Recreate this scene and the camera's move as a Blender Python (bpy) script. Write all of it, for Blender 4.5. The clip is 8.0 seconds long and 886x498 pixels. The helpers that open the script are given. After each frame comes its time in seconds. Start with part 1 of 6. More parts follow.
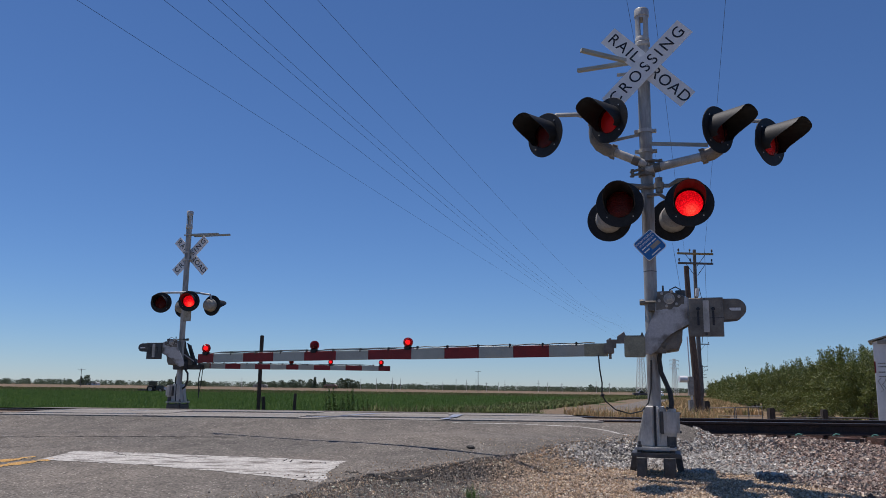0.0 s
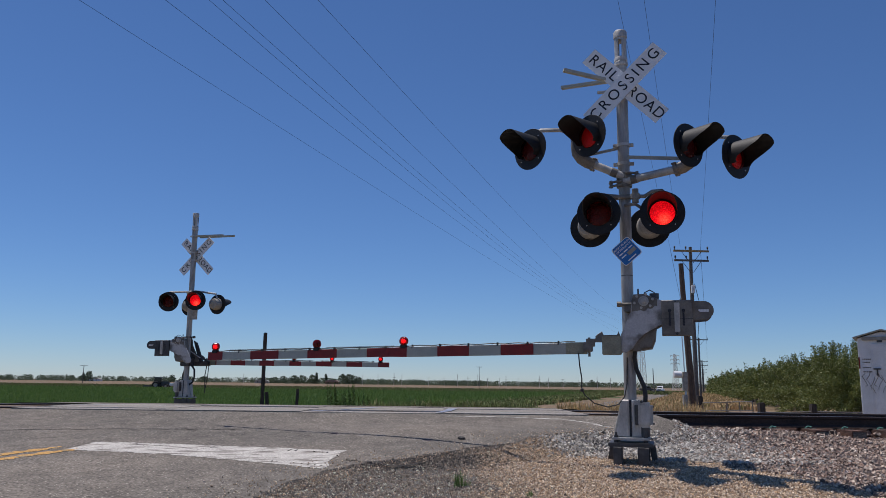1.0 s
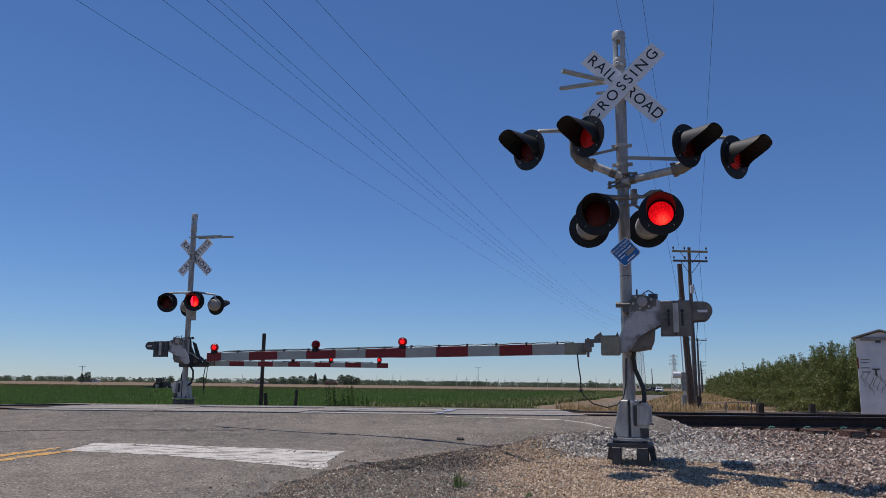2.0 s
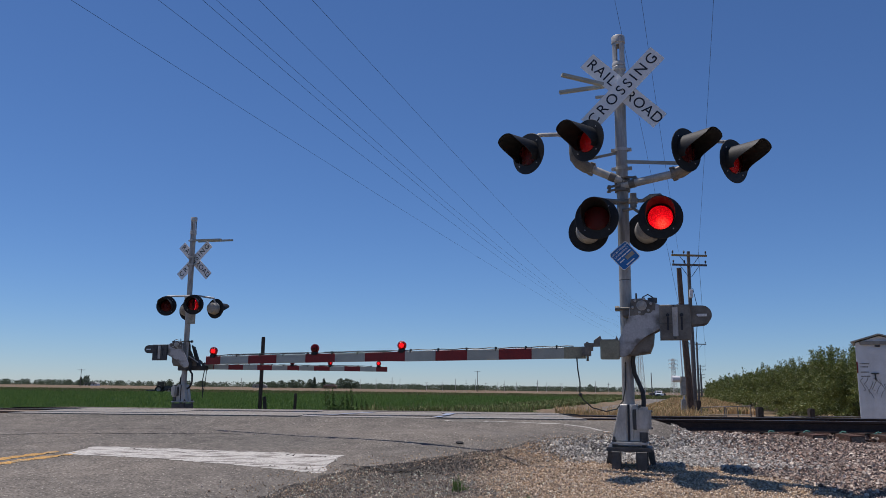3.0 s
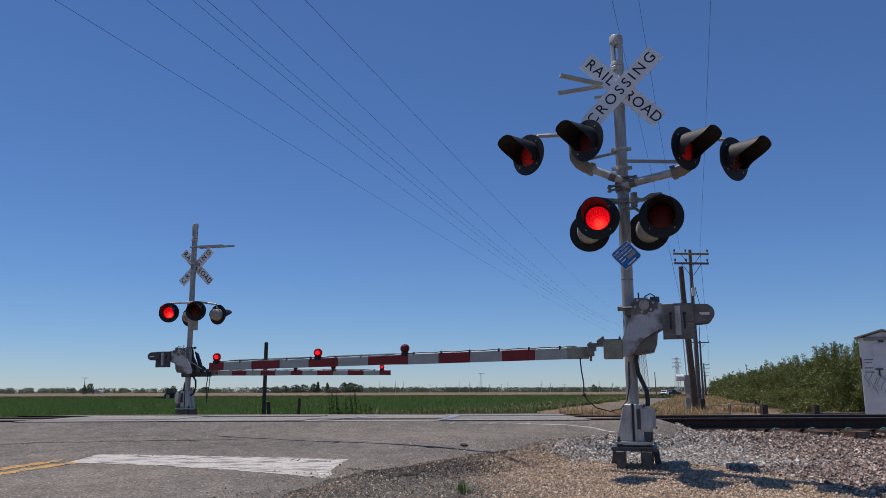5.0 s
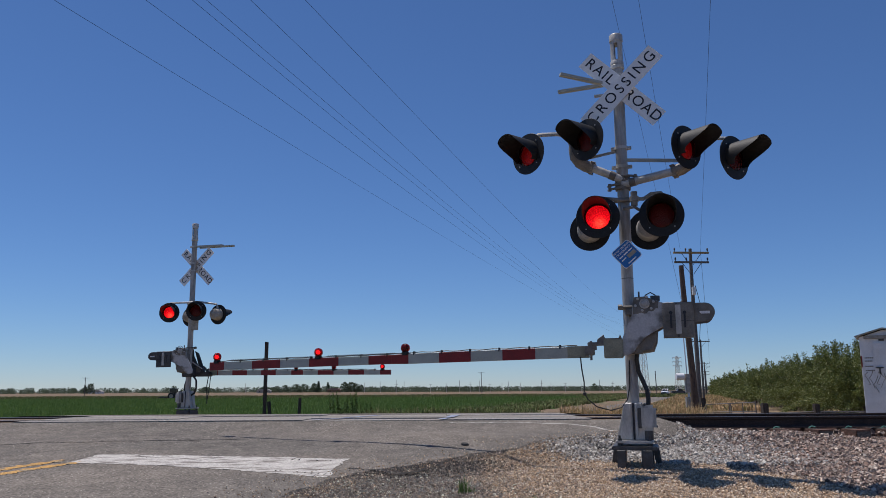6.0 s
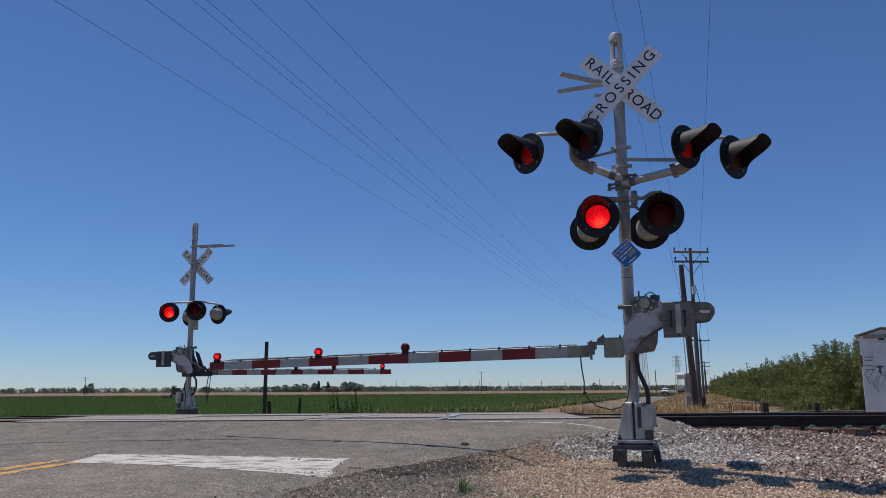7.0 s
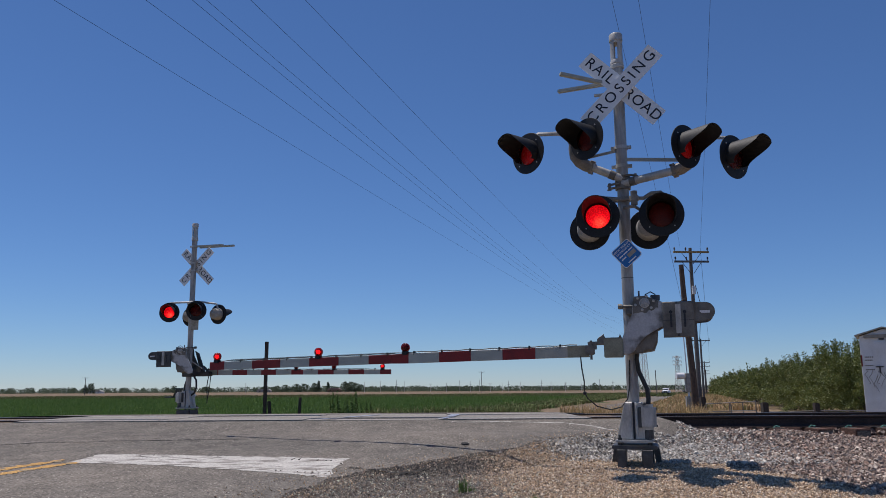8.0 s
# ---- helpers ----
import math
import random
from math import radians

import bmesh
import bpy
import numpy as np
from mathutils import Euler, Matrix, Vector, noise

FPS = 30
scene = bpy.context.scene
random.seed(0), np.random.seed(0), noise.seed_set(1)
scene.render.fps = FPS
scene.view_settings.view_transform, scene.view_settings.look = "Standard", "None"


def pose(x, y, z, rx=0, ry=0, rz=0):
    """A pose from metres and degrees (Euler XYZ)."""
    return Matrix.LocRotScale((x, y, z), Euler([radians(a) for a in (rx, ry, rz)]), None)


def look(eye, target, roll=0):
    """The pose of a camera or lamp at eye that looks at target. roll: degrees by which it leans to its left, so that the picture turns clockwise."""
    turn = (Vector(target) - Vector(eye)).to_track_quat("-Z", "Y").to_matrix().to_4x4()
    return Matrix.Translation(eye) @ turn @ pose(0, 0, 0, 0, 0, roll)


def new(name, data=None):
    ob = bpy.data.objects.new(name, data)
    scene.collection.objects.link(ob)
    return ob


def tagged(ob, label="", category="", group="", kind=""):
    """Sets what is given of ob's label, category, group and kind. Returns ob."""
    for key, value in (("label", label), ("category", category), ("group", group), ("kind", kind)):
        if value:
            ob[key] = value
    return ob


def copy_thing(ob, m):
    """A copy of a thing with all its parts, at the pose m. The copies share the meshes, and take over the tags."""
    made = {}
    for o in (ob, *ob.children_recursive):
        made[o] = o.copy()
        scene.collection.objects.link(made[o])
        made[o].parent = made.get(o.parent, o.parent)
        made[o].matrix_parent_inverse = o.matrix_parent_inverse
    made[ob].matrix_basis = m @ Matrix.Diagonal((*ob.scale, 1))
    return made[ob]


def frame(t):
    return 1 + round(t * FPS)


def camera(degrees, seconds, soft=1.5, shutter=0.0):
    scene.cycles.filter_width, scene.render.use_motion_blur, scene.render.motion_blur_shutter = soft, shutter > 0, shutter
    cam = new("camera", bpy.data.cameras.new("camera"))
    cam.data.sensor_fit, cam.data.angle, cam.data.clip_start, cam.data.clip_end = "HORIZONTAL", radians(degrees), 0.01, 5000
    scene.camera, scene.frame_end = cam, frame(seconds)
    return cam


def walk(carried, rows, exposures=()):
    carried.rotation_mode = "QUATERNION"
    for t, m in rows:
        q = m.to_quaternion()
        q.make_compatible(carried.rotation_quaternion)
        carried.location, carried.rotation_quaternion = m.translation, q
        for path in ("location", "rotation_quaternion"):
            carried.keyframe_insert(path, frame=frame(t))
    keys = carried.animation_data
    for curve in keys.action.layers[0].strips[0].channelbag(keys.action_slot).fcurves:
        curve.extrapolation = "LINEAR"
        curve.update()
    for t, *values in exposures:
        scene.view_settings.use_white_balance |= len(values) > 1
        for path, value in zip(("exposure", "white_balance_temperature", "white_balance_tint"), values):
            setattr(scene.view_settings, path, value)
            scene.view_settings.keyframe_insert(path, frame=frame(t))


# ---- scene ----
# ---- camera and its walk ----
cam = camera(59.1, 8.0, soft=0.5)


def aim(tilt, yaw, roll, dx=0.0, dy=0.0):
    """Camera pose from degrees of tilt, yaw to the right and lean, and a shift of the standpoint."""
    a, b = radians(tilt), radians(yaw)
    eye = Vector((dx, dy, 0.87))
    way = Vector((math.sin(b) * math.cos(a), math.cos(b) * math.cos(a), math.sin(a)))
    return look(eye, eye + way, roll)


walk(cam, [
    (0.0, aim(10.108, 0.078, 0.776, -0.102, 0.724)),
    (0.1, aim(9.914, 0.034, 0.74, -0.051, 0.362)),
    (0.2, aim(9.751, -0.002, 0.71, -0.008, 0.058)),
    (0.3, aim(9.72, -0.01, 0.704)),
    (0.4, aim(9.72, -0.01, 0.704)),
    (0.5, aim(9.72, -0.009, 0.704)),
    (1.0, aim(9.79, -0.008, 0.703)),
    (1.5, aim(9.787, 0.066, 0.626)),
    (3.0, aim(10.109, 0.121, 0.711)),
    (3.5, aim(10.242, 0.108, 0.706)),
    (4.0, aim(10.304, 0.052, -0.302)),
    (4.5, aim(10.303, 0.021, -0.163)),
    (6.0, aim(10.239, -0.001, -0.316)),
    (6.5, aim(10.235, 0.007, -0.343)),
    (7.0, aim(10.206, 0.005, -0.354)),
    (7.5, aim(10.206, 0.003, -0.357)),
    (8.0, aim(10.206, 0.0, -0.371)),
], exposures=[(0.0, -0.2, 5800, 14), (8.0, -0.2, 5800, 14)])

# ---- world, sun and exposure ----
SUN_ELEVATION = radians(71.5)
SUN_WAY = Vector((-0.81, 0.586, 0)).normalized() * math.cos(SUN_ELEVATION) + Vector((0, 0, math.sin(SUN_ELEVATION)))

world = bpy.data.worlds.new("sky")
scene.world = world
world.use_nodes = True
wn = world.node_tree.nodes
sky = wn.new("ShaderNodeTexSky")
sky.sky_type = "NISHITA"
sky.sun_disc = False
sky.sun_elevation = SUN_ELEVATION
sky.sun_rotation = math.atan2(SUN_WAY.x, SUN_WAY.y)
sky.altitude = 1800
sky.air_density, sky.dust_density, sky.ozone_density = 1.12, 0.0, 10.0
world.node_tree.links.new(sky.outputs[0], wn["Background"].inputs[0])
wn["Background"].inputs[1].default_value = 0.09

sun = new("sun", bpy.data.lights.new("sun", "SUN"))
sun.data.energy, sun.data.angle, sun.data.color = 5.1, radians(0.53), (1.0, 0.895, 0.75)
sun.matrix_world = look(SUN_WAY * 50, (0, 0, 0))

# ---- materials ----


def material(name, colour, rough=0.6, metal=0.0, second=None, scale=8.0, grain=60.0, amount=0.5, bump=0.15,
             stretch=(1, 1, 1), specular=0.5, vary=0.0, lo=0.35, hi=0.7):
    """A surface of two colours mixed by broad stains and fine grain, with relief of its own."""
    m = bpy.data.materials.new(name)
    m.use_nodes = True
    nt = m.node_tree
    nd, ln = nt.nodes, nt.links.new
    b = nd["Principled BSDF"]
    b.inputs["Roughness"].default_value, b.inputs["Metallic"].default_value = rough, metal
    b.inputs["Specular IOR Level"].default_value = specular
    tc = nd.new("ShaderNodeTexCoord")
    mp = nd.new("ShaderNodeMapping")
    mp.inputs["Scale"].default_value = stretch
    ln(tc.outputs["Object"], mp.inputs[0])
    n1, n2 = nd.new("ShaderNodeTexNoise"), nd.new("ShaderNodeTexNoise")
    for n, s, d in ((n1, scale, 6), (n2, grain, 3)):
        n.inputs["Scale"].default_value, n.inputs["Detail"].default_value = s, d
        ln(mp.outputs[0], n.inputs["Vector"])
    r1 = nd.new("ShaderNodeValToRGB")
    r1.color_ramp.elements[0].position, r1.color_ramp.elements[1].position = lo, hi
    second = second or tuple(c * 0.7 for c in colour)
    r1.color_ramp.elements[0].color, r1.color_ramp.elements[1].color = (*colour, 1), (*second, 1)
    ln(n1.outputs[0], r1.inputs[0])
    sharp = nd.new("ShaderNodeMapRange")
    sharp.inputs[1].default_value, sharp.inputs[2].default_value = 0.3, 0.7
    ln(n2.outputs[0], sharp.inputs[0])
    mx = nd.new("ShaderNodeMixRGB")
    mx.blend_type = "OVERLAY"
    mx.inputs[0].default_value = amount
    ln(r1.outputs[0], mx.inputs[1])
    ln(sharp.outputs[0], mx.inputs[2])
    out = mx.outputs[0]
    if vary:
        oi = nd.new("ShaderNodeObjectInfo")
        mr = nd.new("ShaderNodeMapRange")
        mr.inputs[3].default_value, mr.inputs[4].default_value = 1 - vary, 1 + vary
        ln(oi.outputs["Random"], mr.inputs[0])
        mm = nd.new("ShaderNodeVectorMath")
        mm.operation = "SCALE"
        ln(out, mm.inputs[0])
        ln(mr.outputs[0], mm.inputs["Scale"])
        out = mm.outputs[0]
    ln(out, b.inputs["Base Color"])
    if bump:
        bp = nd.new("ShaderNodeBump")
        bp.inputs["Strength"].default_value, bp.inputs["Distance"].default_value = bump, 0.02
        ln(n2.outputs[0], bp.inputs["Height"])
        ln(bp.outputs[0], b.inputs["Normal"])
    return m


def island_material(name, colours, rough=0.9, specular=0.3, translucent=0.0, grain=25.0):
    """For heaps of small pieces: each piece takes a colour of its own from the ramp."""
    m = bpy.data.materials.new(name)
    m.use_nodes = True
    nt = m.node_tree
    nd, ln = nt.nodes, nt.links.new
    b = nd["Principled BSDF"]
    b.inputs["Roughness"].default_value, b.inputs["Specular IOR Level"].default_value = rough, specular
    g = nd.new("ShaderNodeNewGeometry")
    r = nd.new("ShaderNodeValToRGB")
    el = r.color_ramp.elements
    while len(el) < len(colours):
        el.new(0.5)
    for i, c in enumerate(colours):
        el[i].position, el[i].color = i / (len(colours) - 1), (*c, 1)
    ln(g.outputs["Random Per Island"], r.inputs[0])
    tc = nd.new("ShaderNodeTexCoord")
    n = nd.new("ShaderNodeTexNoise")
    n.inputs["Scale"].default_value = grain
    ln(tc.outputs["Object"], n.inputs["Vector"])
    mx = nd.new("ShaderNodeMixRGB")
    mx.blend_type = "OVERLAY"
    mx.inputs[0].default_value = 0.35
    ln(r.outputs[0], mx.inputs[1])
    ln(n.outputs[0], mx.inputs[2])
    ln(mx.outputs[0], b.inputs["Base Color"])
    if translucent:
        t = nd.new("ShaderNodeBsdfTranslucent")
        ln(mx.outputs[0], t.inputs[0])
        ms = nd.new("ShaderNodeMixShader")
        ms.inputs[0].default_value = translucent
        ln(b.outputs[0], ms.inputs[1])
        ln(t.outputs[0], ms.inputs[2])
        ln(ms.outputs[0], nd["Material Output"].inputs[0])
    return m


def glow(name, colour, strength, ribbed=False, centre=(1.0, 0.5, 0.2)):
    m = bpy.data.materials.new(name)
    m.use_nodes = True
    b = m.node_tree.nodes["Principled BSDF"]
    b.inputs["Base Color"].default_value = (*colour, 1)
    b.inputs["Emission Color"].default_value = (*colour, 1)
    b.inputs["Emission Strength"].default_value = strength
    if ribbed:
        # a reflector of many facets, hotter towards the filament
        nd, ln = m.node_tree.nodes, m.node_tree.links.new
        tc, vo, mr = nd.new("ShaderNodeTexCoord"), nd.new("ShaderNodeTexVoronoi"), nd.new("ShaderNodeMapRange")
        vo.inputs["Scale"].default_value = 75
        ln(tc.outputs["Object"], vo.inputs["Vector"])
        gr = nd.new("ShaderNodeVectorMath")
        gr.operation = "DISTANCE"
        gr.inputs[1].default_value = (0.02, 0, -0.075)
        ln(tc.outputs["Object"], gr.inputs[0])
        ml = nd.new("ShaderNodeMapRange")
        ml.inputs[1].default_value, ml.inputs[2].default_value = 0.02, 0.16
        ml.inputs[3].default_value, ml.inputs[4].default_value = 1.5, 0.55
        ln(gr.outputs["Value"], ml.inputs[0])
        mr.inputs[1].default_value, mr.inputs[2].default_value = 0.0, 0.6
        mr.inputs[3].default_value, mr.inputs[4].default_value = strength * 1.35, strength * 0.4
        ln(vo.outputs["Distance"], mr.inputs[0])
        mu = nd.new("ShaderNodeMath")
        mu.operation = "MULTIPLY"
        ln(mr.outputs[0], mu.inputs[0])
        ln(ml.outputs[0], mu.inputs[1])
        ln(mu.outputs[0], b.inputs["Emission Strength"])
        hot = nd.new("ShaderNodeMapRange")
        hot.inputs[1].default_value, hot.inputs[2].default_value = 0.01, 0.1
        hot.inputs[3].default_value, hot.inputs[4].default_value = 1.0, 0.0
        ln(gr.outputs["Value"], hot.inputs[0])
        mc = nd.new("ShaderNodeMixRGB")
        mc.inputs[1].default_value, mc.inputs[2].default_value = (*colour, 1), (*centre, 1)
        ln(hot.outputs[0], mc.inputs[0])
        ln(mc.outputs[0], b.inputs["Emission Color"])
    return m


def glass(name, colour, rough=0.15, clear=0.8):
    """A coloured lens: light goes straight through, tinted, with a gloss on top and a ribbed face."""
    m = bpy.data.materials.new(name)
    m.use_nodes = True
    nd, ln = m.node_tree.nodes, m.node_tree.links.new
    b = nd["Principled BSDF"]
    b.inputs["Base Color"].default_value = (colour[0] * 0.17, colour[1] * 0.17, colour[2] * 0.17, 1)
    b.inputs["Roughness"].default_value = rough
    wv = nd.new("ShaderNodeTexVoronoi")
    wv.inputs["Scale"].default_value = 70
    tc = nd.new("ShaderNodeTexCoord")
    ln(tc.outputs["Object"], wv.inputs["Vector"])
    bp = nd.new("ShaderNodeBump")
    bp.inputs["Strength"].default_value, bp.inputs["Distance"].default_value = 0.5, 0.01
    ln(wv.outputs["Distance"], bp.inputs["Height"])
    ln(bp.outputs[0], b.inputs["Normal"])
    t = nd.new("ShaderNodeBsdfTransparent")
    t.inputs[0].default_value = (*colour, 1)
    ms = nd.new("ShaderNodeMixShader")
    ms.inputs[0].default_value = clear
    ln(b.outputs[0], ms.inputs[1])
    ln(t.outputs[0], ms.inputs[2])
    ln(ms.outputs[0], nd["Material Output"].inputs[0])
    return m


def asphalt(name, dark, pale, chip):
    """Worn asphalt: broad patches, fine mottling and pale chips of aggregate standing in a darker binder."""
    m = bpy.data.materials.new(name)
    m.use_nodes = True
    nd, ln = m.node_tree.nodes, m.node_tree.links.new
    b = nd["Principled BSDF"]
    b.inputs["Roughness"].default_value, b.inputs["Specular IOR Level"].default_value = 0.9, 0.15
    tc = nd.new("ShaderNodeTexCoord")
    outs = []
    for s, d in ((0.45, 4), (3.5, 6), (38, 3)):
        n = nd.new("ShaderNodeTexNoise")
        n.inputs["Scale"].default_value, n.inputs["Detail"].default_value = s, d
        ln(tc.outputs["Object"], n.inputs["Vector"])
        outs.append(n.outputs[0])
    broad = nd.new("ShaderNodeMapRange")
    broad.inputs[1].default_value, broad.inputs[2].default_value = 0.36, 0.64
    ln(outs[0], broad.inputs[0])
    mix = nd.new("ShaderNodeMixRGB")
    mix.inputs[1].default_value, mix.inputs[2].default_value = (*dark, 1), (*pale, 1)
    ln(broad.outputs[0], mix.inputs[0])
    for k, amount in ((1, 0.2), (2, 0.48)):
        sp = nd.new("ShaderNodeMapRange")
        sp.inputs[1].default_value, sp.inputs[2].default_value = 0.3, 0.7
        ln(outs[k], sp.inputs[0])
        ov = nd.new("ShaderNodeMixRGB")
        ov.blend_type = "OVERLAY"
        ov.inputs[0].default_value = amount
        ln(mix.outputs[0], ov.inputs[1])
        ln(sp.outputs[0], ov.inputs[2])
        mix = ov
    vo = nd.new("ShaderNodeTexVoronoi")
    vo.inputs["Scale"].default_value = 46
    ln(tc.outputs["Object"], vo.inputs["Vector"])
    sep = nd.new("ShaderNodeSeparateColor")
    ln(vo.outputs["Color"], sep.inputs[0])
    rc = nd.new("ShaderNodeValToRGB")
    rc.color_ramp.elements[0].position, rc.color_ramp.elements[1].position = 0.8, 0.98
    rc.color_ramp.elements[0].color, rc.color_ramp.elements[1].color = (0, 0, 0, 1), (1, 1, 1, 1)
    ln(sep.outputs[0], rc.inputs[0])
    near = nd.new("ShaderNodeMapRange")
    near.inputs[1].default_value, near.inputs[2].default_value = 0.25, 0.45
    near.inputs[3].default_value, near.inputs[4].default_value = 1.0, 0.0
    ln(vo.outputs["Distance"], near.inputs[0])
    ml = nd.new("ShaderNodeMath")
    ml.operation = "MULTIPLY"
    ln(rc.outputs[0], ml.inputs[0])
    ln(near.outputs[0], ml.inputs[1])
    cm = nd.new("ShaderNodeMixRGB")
    cm.inputs[2].default_value = (*chip, 1)
    ln(ml.outputs[0], cm.inputs[0])
    ln(mix.outputs[0], cm.inputs[1])
    ln(cm.outputs[0], b.inputs["Base Color"])
    bp = nd.new("ShaderNodeBump")
    bp.inputs["Strength"].default_value, bp.inputs["Distance"].default_value = 0.6, 0.012
    ln(vo.outputs["Distance"], bp.inputs["Height"])
    ln(bp.outputs[0], b.inputs["Normal"])
    return m


ASPHALT = asphalt("asphalt", (0.125, 0.113, 0.098), (0.175, 0.153, 0.128), (0.46, 0.42, 0.36))
CRACK = material("open_crack", (0.022, 0.019, 0.016), 0.95, second=(0.04, 0.034, 0.028), scale=6, bump=0.2)
ASPHALT_DARK = material("asphalt_patch", (0.05, 0.047, 0.044), 0.9, second=(0.085, 0.078, 0.07), scale=2.2, grain=100, amount=0.9, bump=0.6)
EARTH = material("earth", (0.24, 0.18, 0.11), 0.95, second=(0.15, 0.115, 0.07), scale=0.5, grain=30, bump=0.4, specular=0.05)
PEBBLE_BED = material("pebble_bed", (0.2, 0.145, 0.095), 0.95, second=(0.14, 0.1, 0.065), scale=3, grain=45, amount=0.9, bump=0.8)
CRUMBLE_BED = material("crumbled_asphalt", (0.105, 0.093, 0.08), 0.95, second=(0.065, 0.058, 0.05), scale=3, grain=60, amount=0.9, bump=0.8)
BALLAST_BED = material("ballast_bed", (0.075, 0.062, 0.057), 0.95, second=(0.045, 0.038, 0.035), scale=6, grain=30, amount=0.9, bump=0.8)
FIELD_SOIL = material("field_soil", (0.045, 0.075, 0.022), 0.95, second=(0.03, 0.055, 0.018), scale=0.2, grain=6, bump=0.4, specular=0.05)
DRY_GRASS_GROUND = material("dry_grass_ground", (0.2, 0.145, 0.1), 0.95, second=(0.135, 0.108, 0.07), scale=0.03, grain=2.5, bump=0.4, specular=0.05)
GALVANISED = material("galvanised_steel", (0.56, 0.54, 0.5), 0.5, 0.15, second=(0.34, 0.325, 0.295), scale=7, grain=70, amount=0.12, bump=0.1, stretch=(1, 1, 0.5))
MAST_PAINT = material("weathered_silver_paint", (0.42, 0.40, 0.37), 0.5, 0.2, second=(0.19, 0.175, 0.155), scale=9, grain=60, amount=0.12, bump=0.12, stretch=(1, 1, 0.22), lo=0.42, hi=0.68)
ARM_STEEL = material("dull_aluminium", (0.42, 0.395, 0.33), 0.5, 0.2, second=(0.24, 0.22, 0.175), scale=10, grain=70, amount=0.12, bump=0.1)
DARK_STEEL = material("dark_steel", (0.1, 0.1, 0.1), 0.5, 0.5, second=(0.055, 0.052, 0.05), scale=9, grain=80, amount=0.12, bump=0.15)
MECH_PAINT = material("worn_grey_paint", (0.46, 0.455, 0.45), 0.5, 0.05, second=(0.16, 0.148, 0.13), scale=4, grain=50, amount=0.12, bump=0.1, lo=0.5, hi=0.63)
MECH_GREY = material("stained_cast_iron", (0.21, 0.19, 0.16), 0.55, 0.2, second=(0.1, 0.09, 0.075), scale=8, grain=60, amount=0.12, bump=0.15)
BLACK_PAINT = material("matt_black_paint", (0.011, 0.011, 0.0115), 0.58, second=(0.02, 0.02, 0.021), scale=14, grain=90, amount=0.3, bump=0.06, specular=0.35)
HOUSING = material("grey_lamp_housing", (0.36, 0.335, 0.29), 0.55, second=(0.24, 0.22, 0.185), scale=9, grain=60, amount=0.15, bump=0.05)
SIGN_WHITE = material("sign_white", (0.86, 0.86, 0.85), 0.45, second=(0.78, 0.77, 0.75), scale=5, grain=60, amount=0.15, bump=0.03)
SIGN_BLACK = material("sign_black", (0.012, 0.012, 0.02), 0.5, second=(0.02, 0.02, 0.025), bump=0.0)
SIGN_BLUE = material("sign_blue", (0.015, 0.13, 0.42), 0.45, second=(0.02, 0.16, 0.46), scale=9, amount=0.15, bump=0.0)
STRIPE_RED = material("stripe_red", (0.22, 0.009, 0.009), 0.55, second=(0.165, 0.008, 0.008), scale=6, grain=70, amount=0.2, bump=0.03)
STRIPE_WHITE = material("stripe_white", (0.42, 0.425, 0.37), 0.5, second=(0.34, 0.345, 0.30), scale=5, grain=70, amount=0.08, bump=0.03)
ROAD_WHITE = material("road_paint_white", (0.46, 0.435, 0.395), 0.85, second=(0.2, 0.18, 0.158), scale=7, grain=80, amount=0.6, bump=0.3, specular=0.15, lo=0.5, hi=0.62, stretch=(0.55, 2.4, 1))
ROAD_YELLOW = material("road_paint_yellow", (0.43, 0.24, 0.06), 0.85, second=(0.25, 0.19, 0.11), lo=0.54, hi=0.6, scale=5, grain=60, amount=0.7, bump=0.3)
CONCRETE = material("crossing_concrete", (0.285, 0.262, 0.23), 0.9, second=(0.19, 0.172, 0.15), scale=1.5, grain=40, amount=0.5, bump=0.2, specular=0.12, stretch=(0.4, 1, 1), vary=0.1)
BLUE_SPRAY = material("blue_marking_paint", (0.2, 0.235, 0.33), 0.8, second=(0.27, 0.28, 0.32), scale=4, grain=40, bump=0.1)
RAIL_RUST = material("rail_rust", (0.05, 0.032, 0.026), 0.8, 0.2, second=(0.03, 0.022, 0.02), scale=4, grain=60, bump=0.2)
RAIL_TOP = material("rail_polished", (0.32, 0.31, 0.31), 0.3, 1.0, second=(0.2, 0.19, 0.18), scale=3, grain=60, bump=0.03, stretch=(0.1, 1, 1))
TIE_WOOD = material("creosoted_wood", (0.12, 0.06, 0.04), 0.9, second=(0.07, 0.038, 0.028), scale=4, grain=40, bump=0.4, stretch=(3, 0.4, 3), vary=0.3)
TIE_PLATE = material("tie_end_plate", (0.16, 0.14, 0.12), 0.7, 0.4, bump=0.2)
CLIP_GREEN = material("verdigris_clip", (0.16, 0.36, 0.28), 0.7, second=(0.1, 0.25, 0.2), bump=0.1)
POLE_WOOD = material("weathered_pole_wood", (0.13, 0.085, 0.06), 0.9, second=(0.08, 0.055, 0.042), scale=6, grain=40, bump=0.4, stretch=(2, 2, 0.15))
POLE_GREY = material("grey_pole_wood", (0.17, 0.15, 0.135), 0.9, second=(0.11, 0.098, 0.09), scale=6, grain=40, bump=0.3, stretch=(2, 2, 0.15))
POST_DARK = material("dark_post_wood", (0.07, 0.055, 0.045), 0.95, second=(0.045, 0.036, 0.03), scale=6, grain=40, bump=0.4, stretch=(2, 2, 0.2))
